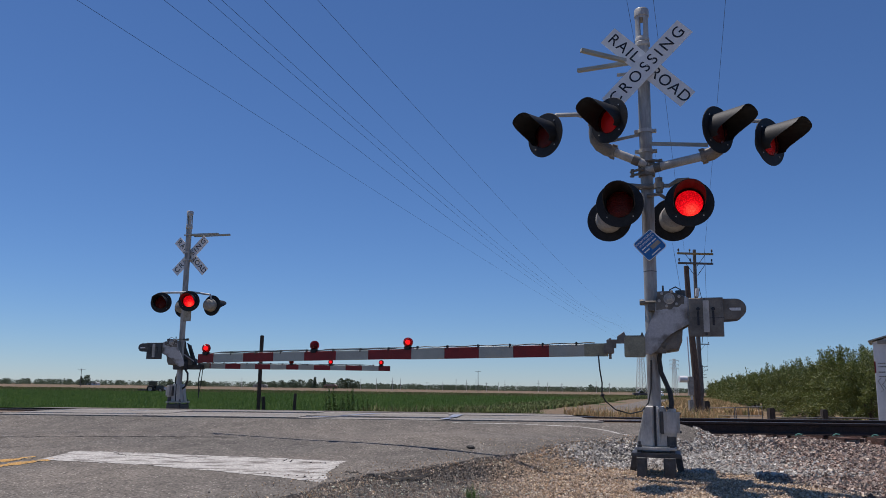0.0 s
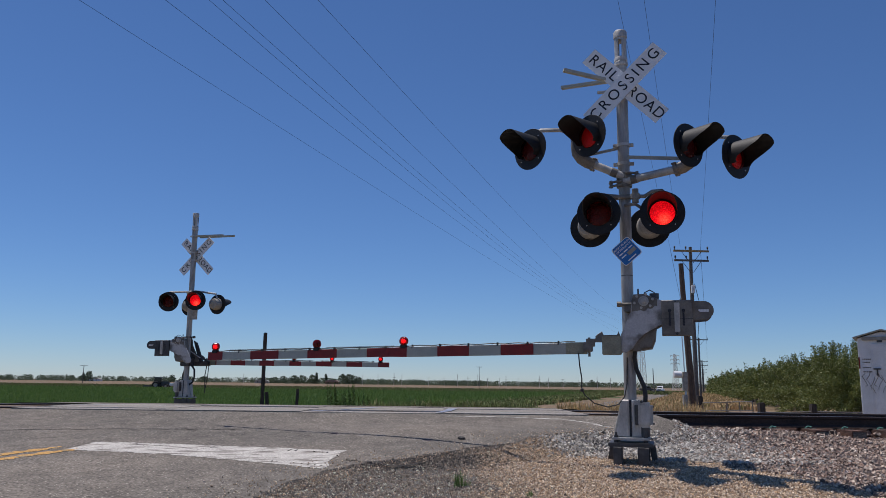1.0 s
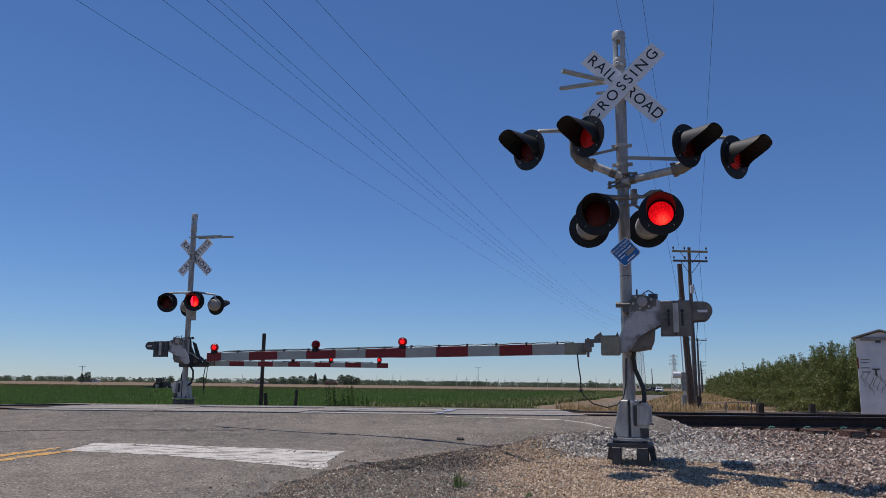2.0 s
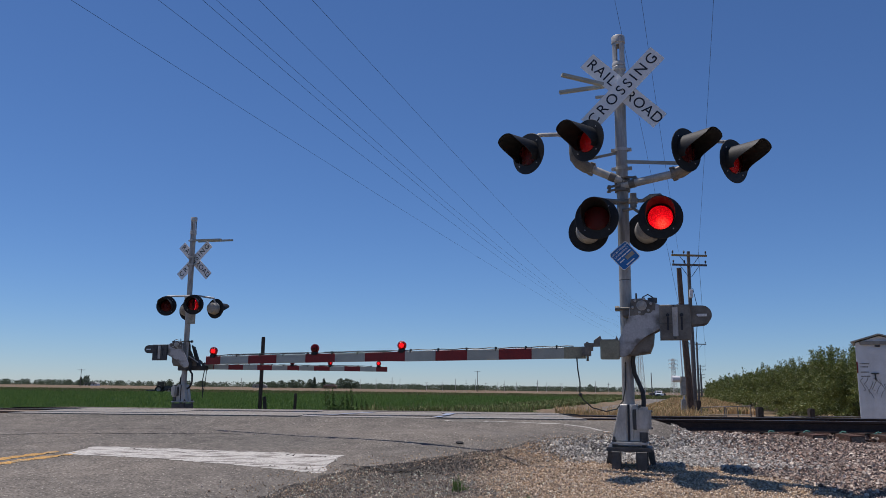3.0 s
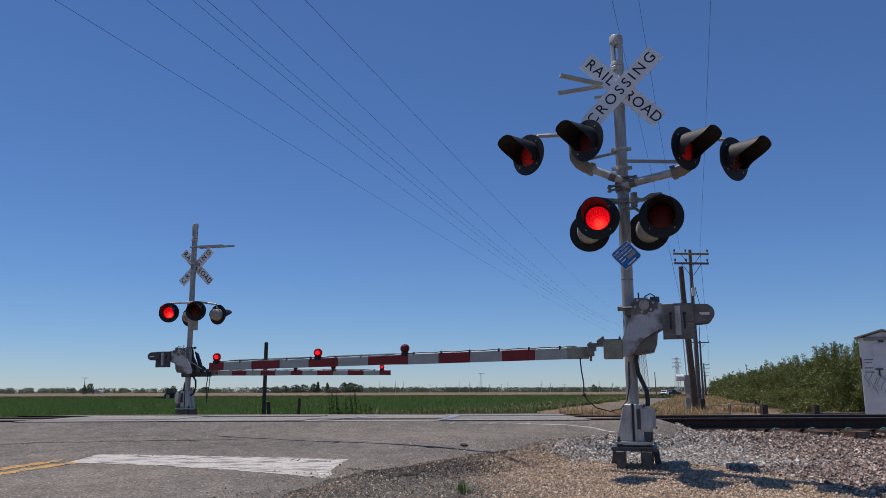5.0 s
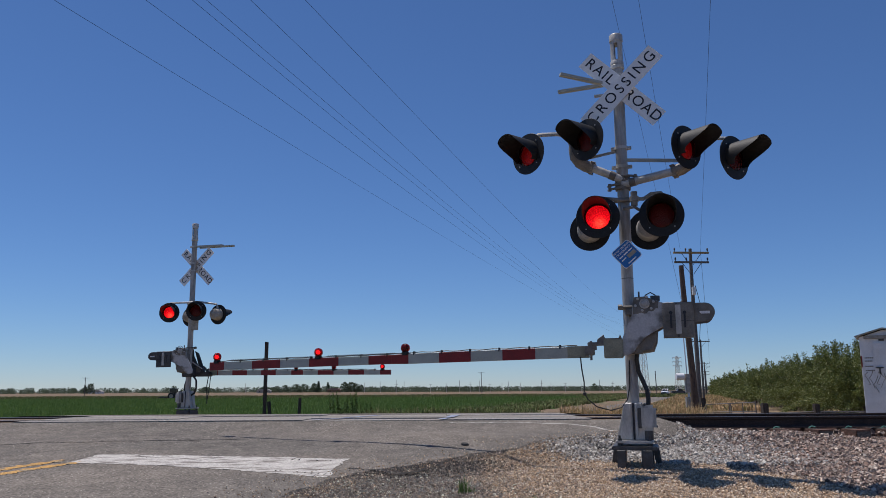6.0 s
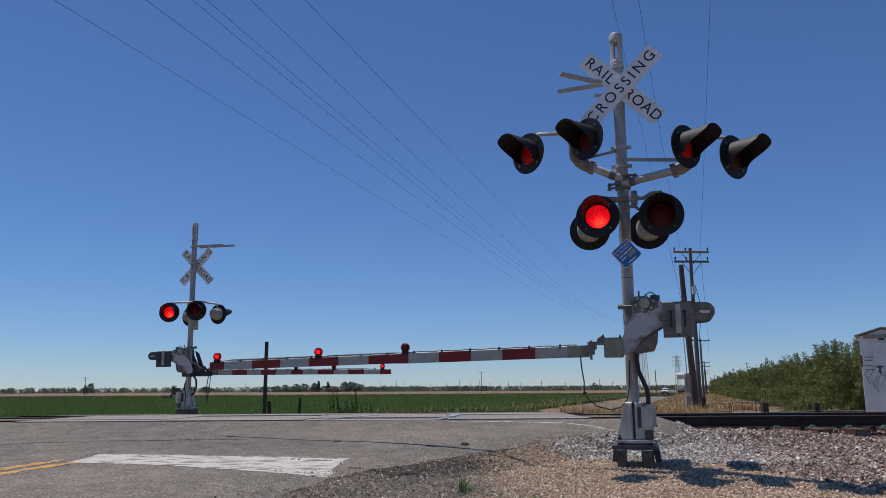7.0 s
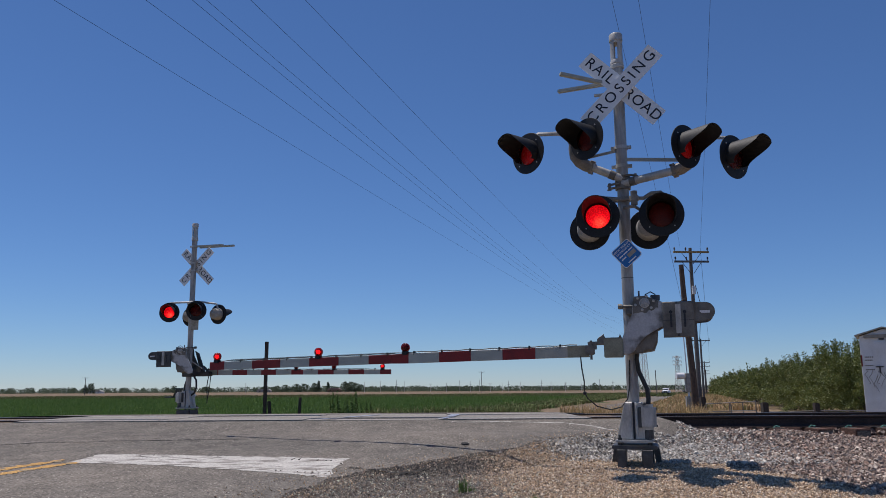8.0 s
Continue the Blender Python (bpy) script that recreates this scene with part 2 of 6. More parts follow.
CROSSARM_WOOD = material("sunlit_crossarm_wood", (0.38, 0.27, 0.13), 0.9, second=(0.26, 0.19, 0.1), scale=5, grain=40, bump=0.3, stretch=(0.3, 2, 2))
WIRE = material("black_wire", (0.012, 0.012, 0.014), 0.6, second=(0.02, 0.02, 0.02), bump=0)
CABLE = material("black_rubber_cable", (0.015, 0.015, 0.015), 0.6, second=(0.03, 0.03, 0.03), bump=0.05)
WHITE_PAINT = material("white_paint", (0.75, 0.75, 0.75), 0.5, second=(0.62, 0.62, 0.61), scale=3, amount=0.3, bump=0.05)
BARK = material("bark", (0.11, 0.085, 0.06), 0.95, second=(0.07, 0.055, 0.04), scale=6, bump=0.5, stretch=(2, 2, 0.4))
TYRE = material("tyre_rubber", (0.02, 0.02, 0.02), 0.85, bump=0.1)
CAR_GLASS = material("dark_window_glass", (0.01, 0.012, 0.015), 0.08, second=(0.012, 0.014, 0.018), bump=0, amount=0)
LENS_RED = glass("red_lens", (0.6, 0.085, 0.07), 0.2, 0.6)
GATE_LENS = glass("red_gate_lens", (0.7, 0.03, 0.03), 0.12, 0.5)
LAMP_LIT = glow("lit_lamp", (1.0, 0.02, 0.06), 5.5, True, (1.0, 0.38, 0.2))
# dimmed copy of the lit lamp: beam loss seen aslant is put into its strength
LAMP_DIM = glow("lit_lamp_dimmed_aslant", (1.0, 0.03, 0.03), 0.27, True, (1.0, 0.06, 0.06))
GATE_LIT = glow("lit_gate_lamp", (1.0, 0.12, 0.09), 5.5)
LEAF = island_material("orchard_leaf", [(0.08, 0.1, 0.02), (0.122, 0.155, 0.036), (0.172, 0.2, 0.054), (0.125, 0.14, 0.04), (0.29, 0.295, 0.09)], 0.5, 0.4, 0.24)
CROP = island_material("crop_blade", [(0.082, 0.147, 0.03), (0.113, 0.19, 0.04), (0.17, 0.245, 0.06), (0.094, 0.162, 0.034)], 0.7, 0.3, 0.3)
STRAW = island_material("dry_grass_blade", [(0.46, 0.30, 0.15), (0.54, 0.38, 0.21), (0.34, 0.25, 0.12), (0.2, 0.2, 0.08)], 0.9, 0.2, 0.2)
WEED = island_material("weed_blade", [(0.08, 0.15, 0.035), (0.12, 0.2, 0.055), (0.16, 0.21, 0.07)], 0.8, 0.3, 0.2)
SCRUB = island_material("greyish_scrub", [(0.12, 0.155, 0.05), (0.16, 0.17, 0.07), (0.11, 0.16, 0.045), (0.24, 0.2, 0.1)], 0.9, 0.2, 0.1)
FAR_TREES = island_material("far_woods", [(0.068, 0.092, 0.058), (0.09, 0.116, 0.072), (0.115, 0.135, 0.09)], 0.9, 0.2, 0.45)
CRUMBLE = island_material("asphalt_crumbs", [(0.317, 0.254, 0.195), (0.186, 0.154, 0.122), (0.466, 0.378, 0.284), (0.131, 0.109, 0.0894), (0.372, 0.289, 0.212), (0.242, 0.202, 0.162), (0.8, 0.79, 0.617)], 0.9)
LIP_GRIT = island_material("dark_asphalt_grit", [(0.1, 0.088, 0.076), (0.06, 0.053, 0.047), (0.15, 0.132, 0.113), (0.24, 0.21, 0.18)], 0.95)
PEBBLE = island_material("pebbles", [(0.66, 0.48, 0.31), (0.44, 0.295, 0.17), (0.84, 0.71, 0.53), (0.3, 0.205, 0.13), (0.64, 0.53, 0.42), (0.54, 0.39, 0.24), (0.2, 0.14, 0.095)], 0.9)
BALLAST = island_material("ballast_stone", [(0.29, 0.205, 0.16), (0.43, 0.35, 0.285), (0.125, 0.087, 0.068), (0.68, 0.57, 0.46), (0.33, 0.21, 0.155), (0.19, 0.145, 0.118), (0.39, 0.285, 0.22), (0.078, 0.056, 0.044)], 0.9)
BALLAST_GREY = island_material("grey_ballast_stone", [(0.363, 0.341, 0.303), (0.68, 0.638, 0.564), (0.216, 0.198, 0.178), (0.453, 0.429, 0.382), (0.295, 0.253, 0.209), (0.0964, 0.088, 0.0762)], 0.9)

# ---- building helpers ----


def mesh_of(name, bm, mat, smooth=False, angle=0.6):
    me = bpy.data.meshes.new(name)
    bmesh.ops.recalc_face_normals(bm, faces=bm.faces[:])
    if smooth:
        for f in bm.faces:
            f.smooth = True
        for e in bm.edges:
            if len(e.link_faces) == 2 and e.calc_face_angle(0) > angle:
                e.smooth = False
    bm.to_mesh(me)
    bm.free()
    for mm in (mat if isinstance(mat, (list, tuple)) else [mat]):
        me.materials.append(mm)
    return me


def part(name, bm, mat, parent=None, label="", at=None, smooth=True):
    ob = new(name, mesh_of(name, bm, mat, smooth))
    if parent is not None:
        ob.parent = parent
    if at is not None:
        ob.matrix_basis = at
    if label:
        ob["label"] = label
    return ob


def thing(name, at, label, category, group="", kind=""):
    ob = new(name)
    ob.empty_display_size = 0.2
    ob.matrix_basis = at
    return tagged(ob, label, category, group, kind)


def box(bm, x0, y0, z0, x1, y1, z1, bevel=0.0, m=None):
    mm = Matrix.Translation(((x0 + x1) / 2, (y0 + y1) / 2, (z0 + z1) / 2)) @ Matrix.Diagonal((x1 - x0, y1 - y0, z1 - z0, 1))
    vs = bmesh.ops.create_cube(bm, size=1, matrix=(m or Matrix()) @ mm)["verts"]
    if bevel:
        es = {e for v in vs for e in v.link_edges}
        bmesh.ops.bevel(bm, geom=list(es), offset=bevel, segments=2, affect="EDGES", clamp_overlap=True)
    return bm


def rod(bm, a, b, r, r2=None, n=14, cap=True):
    a, b = Vector(a), Vector(b)
    d = b - a
    m = Matrix.Translation((a + b) / 2) @ d.to_track_quat("Z", "Y").to_matrix().to_4x4()
    bmesh.ops.create_cone(bm, cap_ends=cap, segments=n, radius1=r, radius2=r if r2 is None else r2, depth=d.length, matrix=m)
    return bm


def tube(bm, pts, r, n=10):
    """A round bar or cable along a line of points."""
    pts = [Vector(p) for p in pts]
    rings = []
    up = None
    for i, p in enumerate(pts):
        d = (pts[min(i + 1, len(pts) - 1)] - pts[max(i - 1, 0)]).normalized()
        if up is None:
            up = d.orthogonal().normalized()
        up = (up - d * up.dot(d)).normalized()
        side = d.cross(up)
        rings.append([bm.verts.new(p + r * (math.cos(2 * math.pi * k / n) * up + math.sin(2 * math.pi * k / n) * side)) for k in range(n)])
    for a, b in zip(rings, rings[1:]):
        for k in range(n):
            bm.faces.new((a[k], a[(k + 1) % n], b[(k + 1) % n], b[k]))
    bm.faces.new(rings[0][::-1])
    bm.faces.new(rings[-1])
    return bm


def spin(bm, profile, n=24, m=None):
    """A turned body: profile of (radius, height) about Z."""
    m = m or Matrix()
    rings = []
    for r, z in profile:
        rings.append([bm.verts.new(m @ Vector((r * math.cos(2 * math.pi * k / n), r * math.sin(2 * math.pi * k / n), z))) for k in range(n)])
    for a, b in zip(rings, rings[1:]):
        for k in range(n):
            bm.faces.new((a[k], a[(k + 1) % n], b[(k + 1) % n], b[k]))
    bmesh.ops.remove_doubles(bm, verts=[v for r in (rings[0], rings[-1]) for v in r], dist=1e-6)
    return bm


def plate(bm, outline, y0, y1, bevel=0.0, m=None):
    """A flat shape in X and Z, given thickness along Y."""
    m = m or Matrix()
    a = [bm.verts.new(m @ Vector((x, y0, z))) for x, z in outline]
    b = [bm.verts.new(m @ Vector((x, y1, z))) for x, z in outline]
    n = len(a)
    fs = [bm.faces.new(a), bm.faces.new(b[::-1])]
    for i in range(n):
        fs.append(bm.faces.new((a[i], b[i], b[(i + 1) % n], a[(i + 1) % n])))
    if bevel:
        bmesh.ops.bevel(bm, geom=[e for f in fs[:2] for e in f.edges], offset=bevel, segments=1, affect="EDGES")
    return bm


def arc(cx, cz, r, a0, a1, n):
    return [(cx + r * math.cos(radians(a0 + (a1 - a0) * i / n)), cz + r * math.sin(radians(a0 + (a1 - a0) * i / n))) for i in range(n + 1)]


def letters(name, text, size, mat, parent, at, spacing=1.0, depth=0.0015, bold=0.0):
    cu = bpy.data.curves.new(name, "FONT")
    cu.body, cu.size, cu.align_x, cu.align_y = text, size, "CENTER", "CENTER"
    cu.extrude, cu.space_character, cu.offset = depth, spacing, bold
    ob = new("scratch", cu)
    bpy.context.view_layer.update()
    me = bpy.data.meshes.new_from_object(ob.evaluated_get(bpy.context.evaluated_depsgraph_get()))
    bpy.data.objects.remove(ob)
    me.materials.clear()
    me.materials.append(mat)
    o = new(name, me)
    o.parent = parent
    o.matrix_basis = at
    return o


# ---- ground ----
ROAD_Y = [-30, 0, 6, 7, 8, 9, 9.5, 10.5, 11.4, 12.1, 15.0, 17, 20.5, 26, 40, 70, 120, 160]
ROAD_Z = [-0.5, -0.4, -0.17, -0.09, 0.0, 0.085, 0.13, 0.205, 0.28, 0.40, 0.40, 0.36, 0.15, -0.45, -0.8, -0.9, -0.9, -0.9]
SIDE_Y = [-30, 0, 5.0, 7.5, 9.3, 10.0, 10.6, 11.9, 12.2, 15.0, 16.5, 20.5, 26, 40, 70, 120, 160]
SIDE_Z = [-0.5, -0.4, -0.3, -0.12, 0.0, 0.01, 0.04, 0.10, 0.11, 0.13, 0.02, 0.13, -0.35, -0.8, -0.9, -0.9, -0.9]
EDGE_Y = [0, 7.2, 7.6, 8.0, 8.33, 8.69, 9.05, 9.37, 9.67, 10.5, 10.9, 11.2, 11.5, 11.8, 12.1, 15.0, 15.6, 17.5, 20, 40, 70, 110, 160, 260, 500]
EDGE_X = [-3.6, -1.34, -1.17, -1.02, -0.72, -0.28, 0.09, 0.48, 0.91, 1.58, 2.18, 2.6, 2.95, 3.1, 3.2, 3.3, 2.9, 2.7, 2.6, 7.9, 17.0, 30.3, 46, 76, 146]


def road_edge(y):
    return float(np.interp(y, EDGE_Y, EDGE_X))


def height(x, y):
    zr = float(np.interp(y, ROAD_Y, ROAD_Z))
    zs = float(np.interp(y, SIDE_Y, SIDE_Z))
    e = road_edge(y)
    k = min(1.0, max(0.0, (x - e - 0.05) / 0.6))
    z = zr + (zs - zr) * k
    if x < -8:
        k = min(1.0, (-8 - x) / 3)
        z += (zs - z) * k
    # asphalt heaved up before the crossing, and ballast banked against the tie ends
    z += 0.075 * math.exp(-((x - 0.1) / 1.3) ** 2 - ((y - 10.45) / 0.65) ** 2)
    if 3.0 < x < 6.4 and 11.2 < y < 13.0:
        z += 0.11 * math.exp(-((y - 12.15) / 0.45) ** 2) * min(1.0, (x - 3.0) / 0.6, (6.4 - x) / 1.2)
    z += 0.012 * noise.noise(Vector((x * 0.9, y * 0.9, 0))) * (1 if y < 12 else 0)
    return z


def axis(fine0, fine1, step, lo, hi):
    """Coordinates that lie close together in the middle and spread out to the horizon."""
    v = list(np.arange(fine0, fine1 + 1e-6, step))
    s, a = step, fine1
    while a < hi:
        s *= 1.22
        a += s
        v.append(min(a, hi))
    s, a = step, fine0
    while a > lo:
        s *= 1.22
        a -= s
        v.insert(0, max(a, lo))
    return v


def ballast_front(x):
    """Where the pebble pad ends and the ballast begins."""
    return float(np.interp(x, [-30, 0.9, 1.5, 2.05, 2.75, 3.3, 3.7, 3.9, 4.1, 30], [10.2, 10.1, 9.95, 9.85, 9.5, 9.15, 8.7, 8.1, 7.5, 6.5]))


def zone(x, y):
    w = 0.18 * noise.noise(Vector((x * 2, y * 2, 3)))
    if 11.0 < y < 12.4 and -9 < x < road_edge(y) + (0.4 if y > 11.45 else 0.1):
        return 5
    if y < 9.7 + w and road_edge(y) - 0.3 < x < 0.35 + 4.5 * w:
        return 6
    if y < 16.2 + w:
        if x > road_edge(y) - 0.3 or x < -9.2:
            return 2 if y > ballast_front(x) + w else 1
        return 1
    if y < 24:
        return 0
    if y < 168 and x < road_edge(y) - 9.5:
        return 3
    if y > 168:
        return 4
    return 4 if x < road_edge(y) + 12 else 0


def ground():
    xs, ys = axis(-10, 8, 0.16, -2500, 2500), axis(5.5, 17, 0.16, -300, 3500)
    bm = bmesh.new()
    vs = [[bm.verts.new((x, y, height(x, y) - (0.07 if -9.3 < x < road_edge(y) - 0.1 and y < 12.2 else 0))) for x in xs] for y in ys]
    for j in range(len(ys) - 1):
        for i in range(len(xs) - 1):
            f = bm.faces.new((vs[j][i], vs[j][i + 1], vs[j + 1][i + 1], vs[j + 1][i]))
            c = f.calc_center_median()
            f.material_index = zone(c.x, c.y)
    ob = part("ground", bm, [EARTH, PEBBLE_BED, BALLAST_BED, FIELD_SOIL, DRY_GRASS_GROUND, ASPHALT, CRUMBLE_BED])
    return tagged(ob, "flat farmland ground with gravel, ballast and soil", "ground", kind="structure")


def sheet(name, xs_of, ys, mat, lift, nx, wobble=0.0):
    bm = bmesh.new()
    rows = []
    for y in ys:
        x0, x1 = xs_of(y)
        rows.append([bm.verts.new((x0 + (x1 - x0) * i / nx + (wobble * noise.noise(Vector((y * 3, i, 7))) if i in (0, nx) else 0), y, 0)) for i in range(nx + 1)])
    for r in rows:
        for v in r:
            v.co.z = height(v.co.x, v.co.y) + lift
        r[-1].co.z -= lift + 0.07
        r[0].co.z -= lift + 0.07
    for a, b in zip(rows, rows[1:]):
        for i in range(nx):
            bm.faces.new((a[i], a[i + 1], b[i + 1], b[i]))
    return part(name, bm, mat)


ground()
near_ys = list(np.arange(-6, 12.16, 0.08))
far_ys = list(np.arange(15.05, 24, 0.2)) + list(np.arange(24, 60, 1.0)) + list(np.arange(60, 300, 5.0))
ROAD = tagged(sheet("road", lambda y: (-9.5 if y > 6 else road_edge(y) - 9.0, road_edge(y) + 0.12 * noise.noise(Vector((y * 2.5, 0, 0))) + 0.05 * noise.noise(Vector((y * 11, 0, 5)))), near_ys, ASPHALT, 0.022, 90),
              "cracked grey asphalt road rising to the crossing", "road", kind="structure")
tagged(sheet("road_beyond", lambda y: (road_edge(y) - (12.0 if y < 17 else 4.8), road_edge(y)), far_ys, ASPHALT, 0.03, 16), "grey asphalt road running on past the crossing", "road", kind="structure")

# ---- railway ----
RAIL_NEAR, RAIL_FAR = 12.8, 14.3
RAIL_BASE, RAIL_HEAD = 0.25, 0.43


def rail(y):
    prof = [(-0.075, 0), (0.075, 0), (0.075, 0.012), (0.02, 0.03), (0.009, 0.05), (0.009, 0.13), (0.035, 0.145), (0.037, 0.172), (0.03, 0.18), (-0.03, 0.18), (-0.037, 0.172), (-0.035, 0.145), (-0.009, 0.13), (-0.009, 0.05), (-0.02, 0.03), (-0.075, 0.012)]
    bm = bmesh.new()
    a = [bm.verts.new((-120, py, pz)) for py, pz in prof]
    b = [bm.verts.new((120, py, pz)) for py, pz in prof]
    n = len(prof)
    for i in range(n):
        f = bm.faces.new((a[i], a[(i + 1) % n], b[(i + 1) % n], b[i]))
        f.material_index = 1 if i == 8 else 0
    bm.faces.new(a), bm.faces.new(b)
    ob = part("rail", bm, [RAIL_RUST, RAIL_TOP], at=pose(0, y, RAIL_BASE), smooth=False)
    tagged(ob, "long rusty steel rail with a polished head", "rail", "rails of the track")


for ry_ in (RAIL_NEAR, RAIL_FAR):
    rail(ry_)


def railway_tie(at, proto=[]):
    if proto:
        return copy_thing(proto[0], at)
    t = thing("railway_tie", at, "dark brown creosoted wooden railway tie in ballast", "railway tie", "ties of the track")
    part("beam", box(bmesh.new(), -0.115, -1.3, -0.17, 0.115, 1.3, 0, 0.01), TIE_WOOD, t)
    part("end_plate", box(bmesh.new(), -0.1, -1.308, -0.15, 0.1, -1.3, -0.02, 0.002), TIE_PLATE, t)
    for y in (-0.75, 0.75):
        p = part("tie_plate", box(bmesh.new(), -0.09, y - 0.2, 0.001, 0.09, y + 0.2, 0.009, 0.002), TIE_PLATE, t)
        for s in (-1, 1):
            bm = bmesh.new()
            tube(bm, [(-0.05, y + s * 0.1, 0.012), (-0.02, y + s * 0.13, 0.04), (0.03, y + s * 0.12, 0.03), (0.05, y + s * 0.09, 0.03)], 0.011, 6)
            part("clip", bm, CLIP_GREEN, p, "green corroded rail clip")
    proto.append(t)
    return t


rng = random.Random(4)
for i in range(-14, 40):
    x = 3.6 + i * 0.56
    if -6.8 < x < 4.9:
        continue
    railway_tie(pose(x + rng.uniform(-0.02, 0.02), 13.55 + rng.uniform(-0.03, 0.03), 0.235 + rng.uniform(-0.006, 0.004), 0, 0, rng.uniform(-1, 1)))


def crossing_panels():
    t = thing("crossing_surface", pose(0, 0, 0), "weathered concrete crossing panels between the rails", "crossing panel", kind="structure")
    me = {}
    k = 0
    for y0, y1 in ((12.14, 12.68), (12.93, 14.17), (14.42, 15.0)):
        x = -6.55
        while x < 2.0:
            L = 2.2
            bm = box(bmesh.new(), 0, 0, -0.2, L - 0.003, y1 - y0, 0, 0.004)
            key = (y0,)
            if key not in me:
                me[key] = mesh_of("panel", bm, CONCRETE, True)
            else:
                bm.free()
            o = new("panel", me[key])
            o.parent = t
            o.matrix_basis = pose(x, y0, 0.43 + 0.006 * math.sin(k * 2.3))
            x += L
            k += 1
    part("flange_filler", box(bmesh.new(), -6.5, 12.69, 0.2, 2.35, 12.75, 0.40), CABLE, t, "black rubber flangeway filler")
    part("flange_filler", box(bmesh.new(), -6.5, 14.35, 0.2, 2.35, 14.41, 0.40), CABLE, t)
    return t


crossing_panels()


def painted(name, pts, mat, label, lift=0.0255):
    """Paint on the road: strips between two edges that follow its surface."""
    bm = bmesh.new()
    rows = []
    for (xa, ya), (xb, yb) in pts:
        rows.append([bm.verts.new((xa + (xb - xa) * k / 6, ya + (yb - ya) * k / 6, 0)) for k in range(7)])
    for a, b in zip(rows, rows[1:]):
        n = 14
        prev = a
        for s in range(1, n + 1):
            cur = b if s == n else [bm.verts.new(p.co.lerp(q.co, s / n)) for p, q in zip(a, b)]
            for k in range(6):
                bm.faces.new((prev[k], prev[k + 1], cur[k + 1], cur[k]))
            prev = cur
    r = random.Random(name)
    for v in bm.verts:
        if v.is_boundary:
            j = 0.075 if name == "stop_line" and v.co.x > -1.75 else 0.03
            v.co.x += r.uniform(-j, j)
            v.co.y += r.uniform(-0.02, 0.02)
        v.co.z = height(v.co.x, v.co.y) + lift
    return tagged(part(name, bm, mat), label, "road marking", kind="structure")


painted("stop_line", [((-4.2, 8.97), (-4.02, 9.47)), ((-3.57, 8.84), (-3.54, 9.42)), ((-2.96, 8.69), (-3.06, 9.36)), ((-2.43, 8.54), (-2.51, 9.27)), ((-1.78, 8.3), (-1.84, 9.17)), ((-1.46, 8.17), (-1.45, 9.12)), ((-1.19, 8.02), (-1.07, 9.07))], ROAD_WHITE, "worn white stop line painted on asphalt")
painted("centre_line", [((-5.6, 7.6), (-5.52, 7.46)), ((-4.74, 8.62), (-4.66, 8.48)), ((-4.32, 9.11), (-4.27, 9.02))], ROAD_YELLOW, "faded yellow centre line on asphalt")
painted("centre_line", [((-5.4, 7.4), (-5.32, 7.26)), ((-4.59, 8.38), (-4.51, 8.25)), ((-4.1, 9.06), (-4.05, 8.95))], ROAD_YELLOW, "faded yellow centre line on asphalt")
painted("edge_line", [((0.1, 11.92), (0.1, 11.95)), ((0.95, 11.9), (0.95, 11.93)), ((1.78, 11.79), (1.78, 11.83)), ((2.15, 11.56), (2.17, 11.61)), ((2.38, 11.2), (2.43, 11.24))], ROAD_WHITE, "thin worn white edge line on asphalt")


def cracks():
    """Jagged open cracks across the asphalt, as thin dark strips."""
    lines = [[(-5.68, 10.27), (-5.31, 10.4), (-4.92, 10.48), (-4.36, 10.56), (-3.7, 10.58), (-3.12, 10.65), (-2.82, 10.64), (-2.53, 10.58)],
             [(-5.12, 9.29), (-4.8, 9.54), (-4.78, 9.99), (-4.84, 10.68), (-4.77, 11.54)],
             [(-4.96, 9.55), (-4.75, 9.71), (-4.47, 9.84)],
             [(-2.53, 10.48), (-2.48, 9.84), (-2.59, 9.31), (-2.66, 8.99)],
             [(-0.98, 8.52), (-0.85, 8.42), (-0.69, 8.35), (-0.5, 8.32), (-0.28, 8.47), (-0.07, 8.82)],
             [(-3.6, 9.38), (-3.38, 9.19), (-3.16, 9.25), (-2.74, 8.99), (-2.6, 9.12), (-2.39, 9.26)],
             [(-5.34, 10.45), (-4.91, 10.78), (-4.56, 11.03), (-3.58, 11.12)]]
    wide = (0.013, 0.006, 0.006, 0.009, 0.018, 0.006, 0.005)
    for k, line in enumerate(lines):
        r = random.Random(k)
        bm = bmesh.new()
        prev = None
        for (xa, ya), (xb, yb) in zip(line, line[1:]):
            n = max(3, int(math.hypot(xb - xa, yb - ya) / 0.07))
            for i in range(n):
                s = i / n
                x, y = xa + (xb - xa) * s + r.uniform(-0.02, 0.02), ya + (yb - ya) * s + r.uniform(-0.025, 0.025)
                w = wide[k] * r.uniform(0.4, 1.5)
                cur = [bm.verts.new((x, y - w, height(x, y - w) + 0.027)), bm.verts.new((x, y + w, height(x, y + w) + 0.027))]
                if prev:
                    bm.faces.new((prev[0], cur[0], cur[1], prev[1]))
                prev = cur
        tagged(part("road_crack", bm, CRACK), "jagged open crack across the asphalt", "crack", kind="structure")


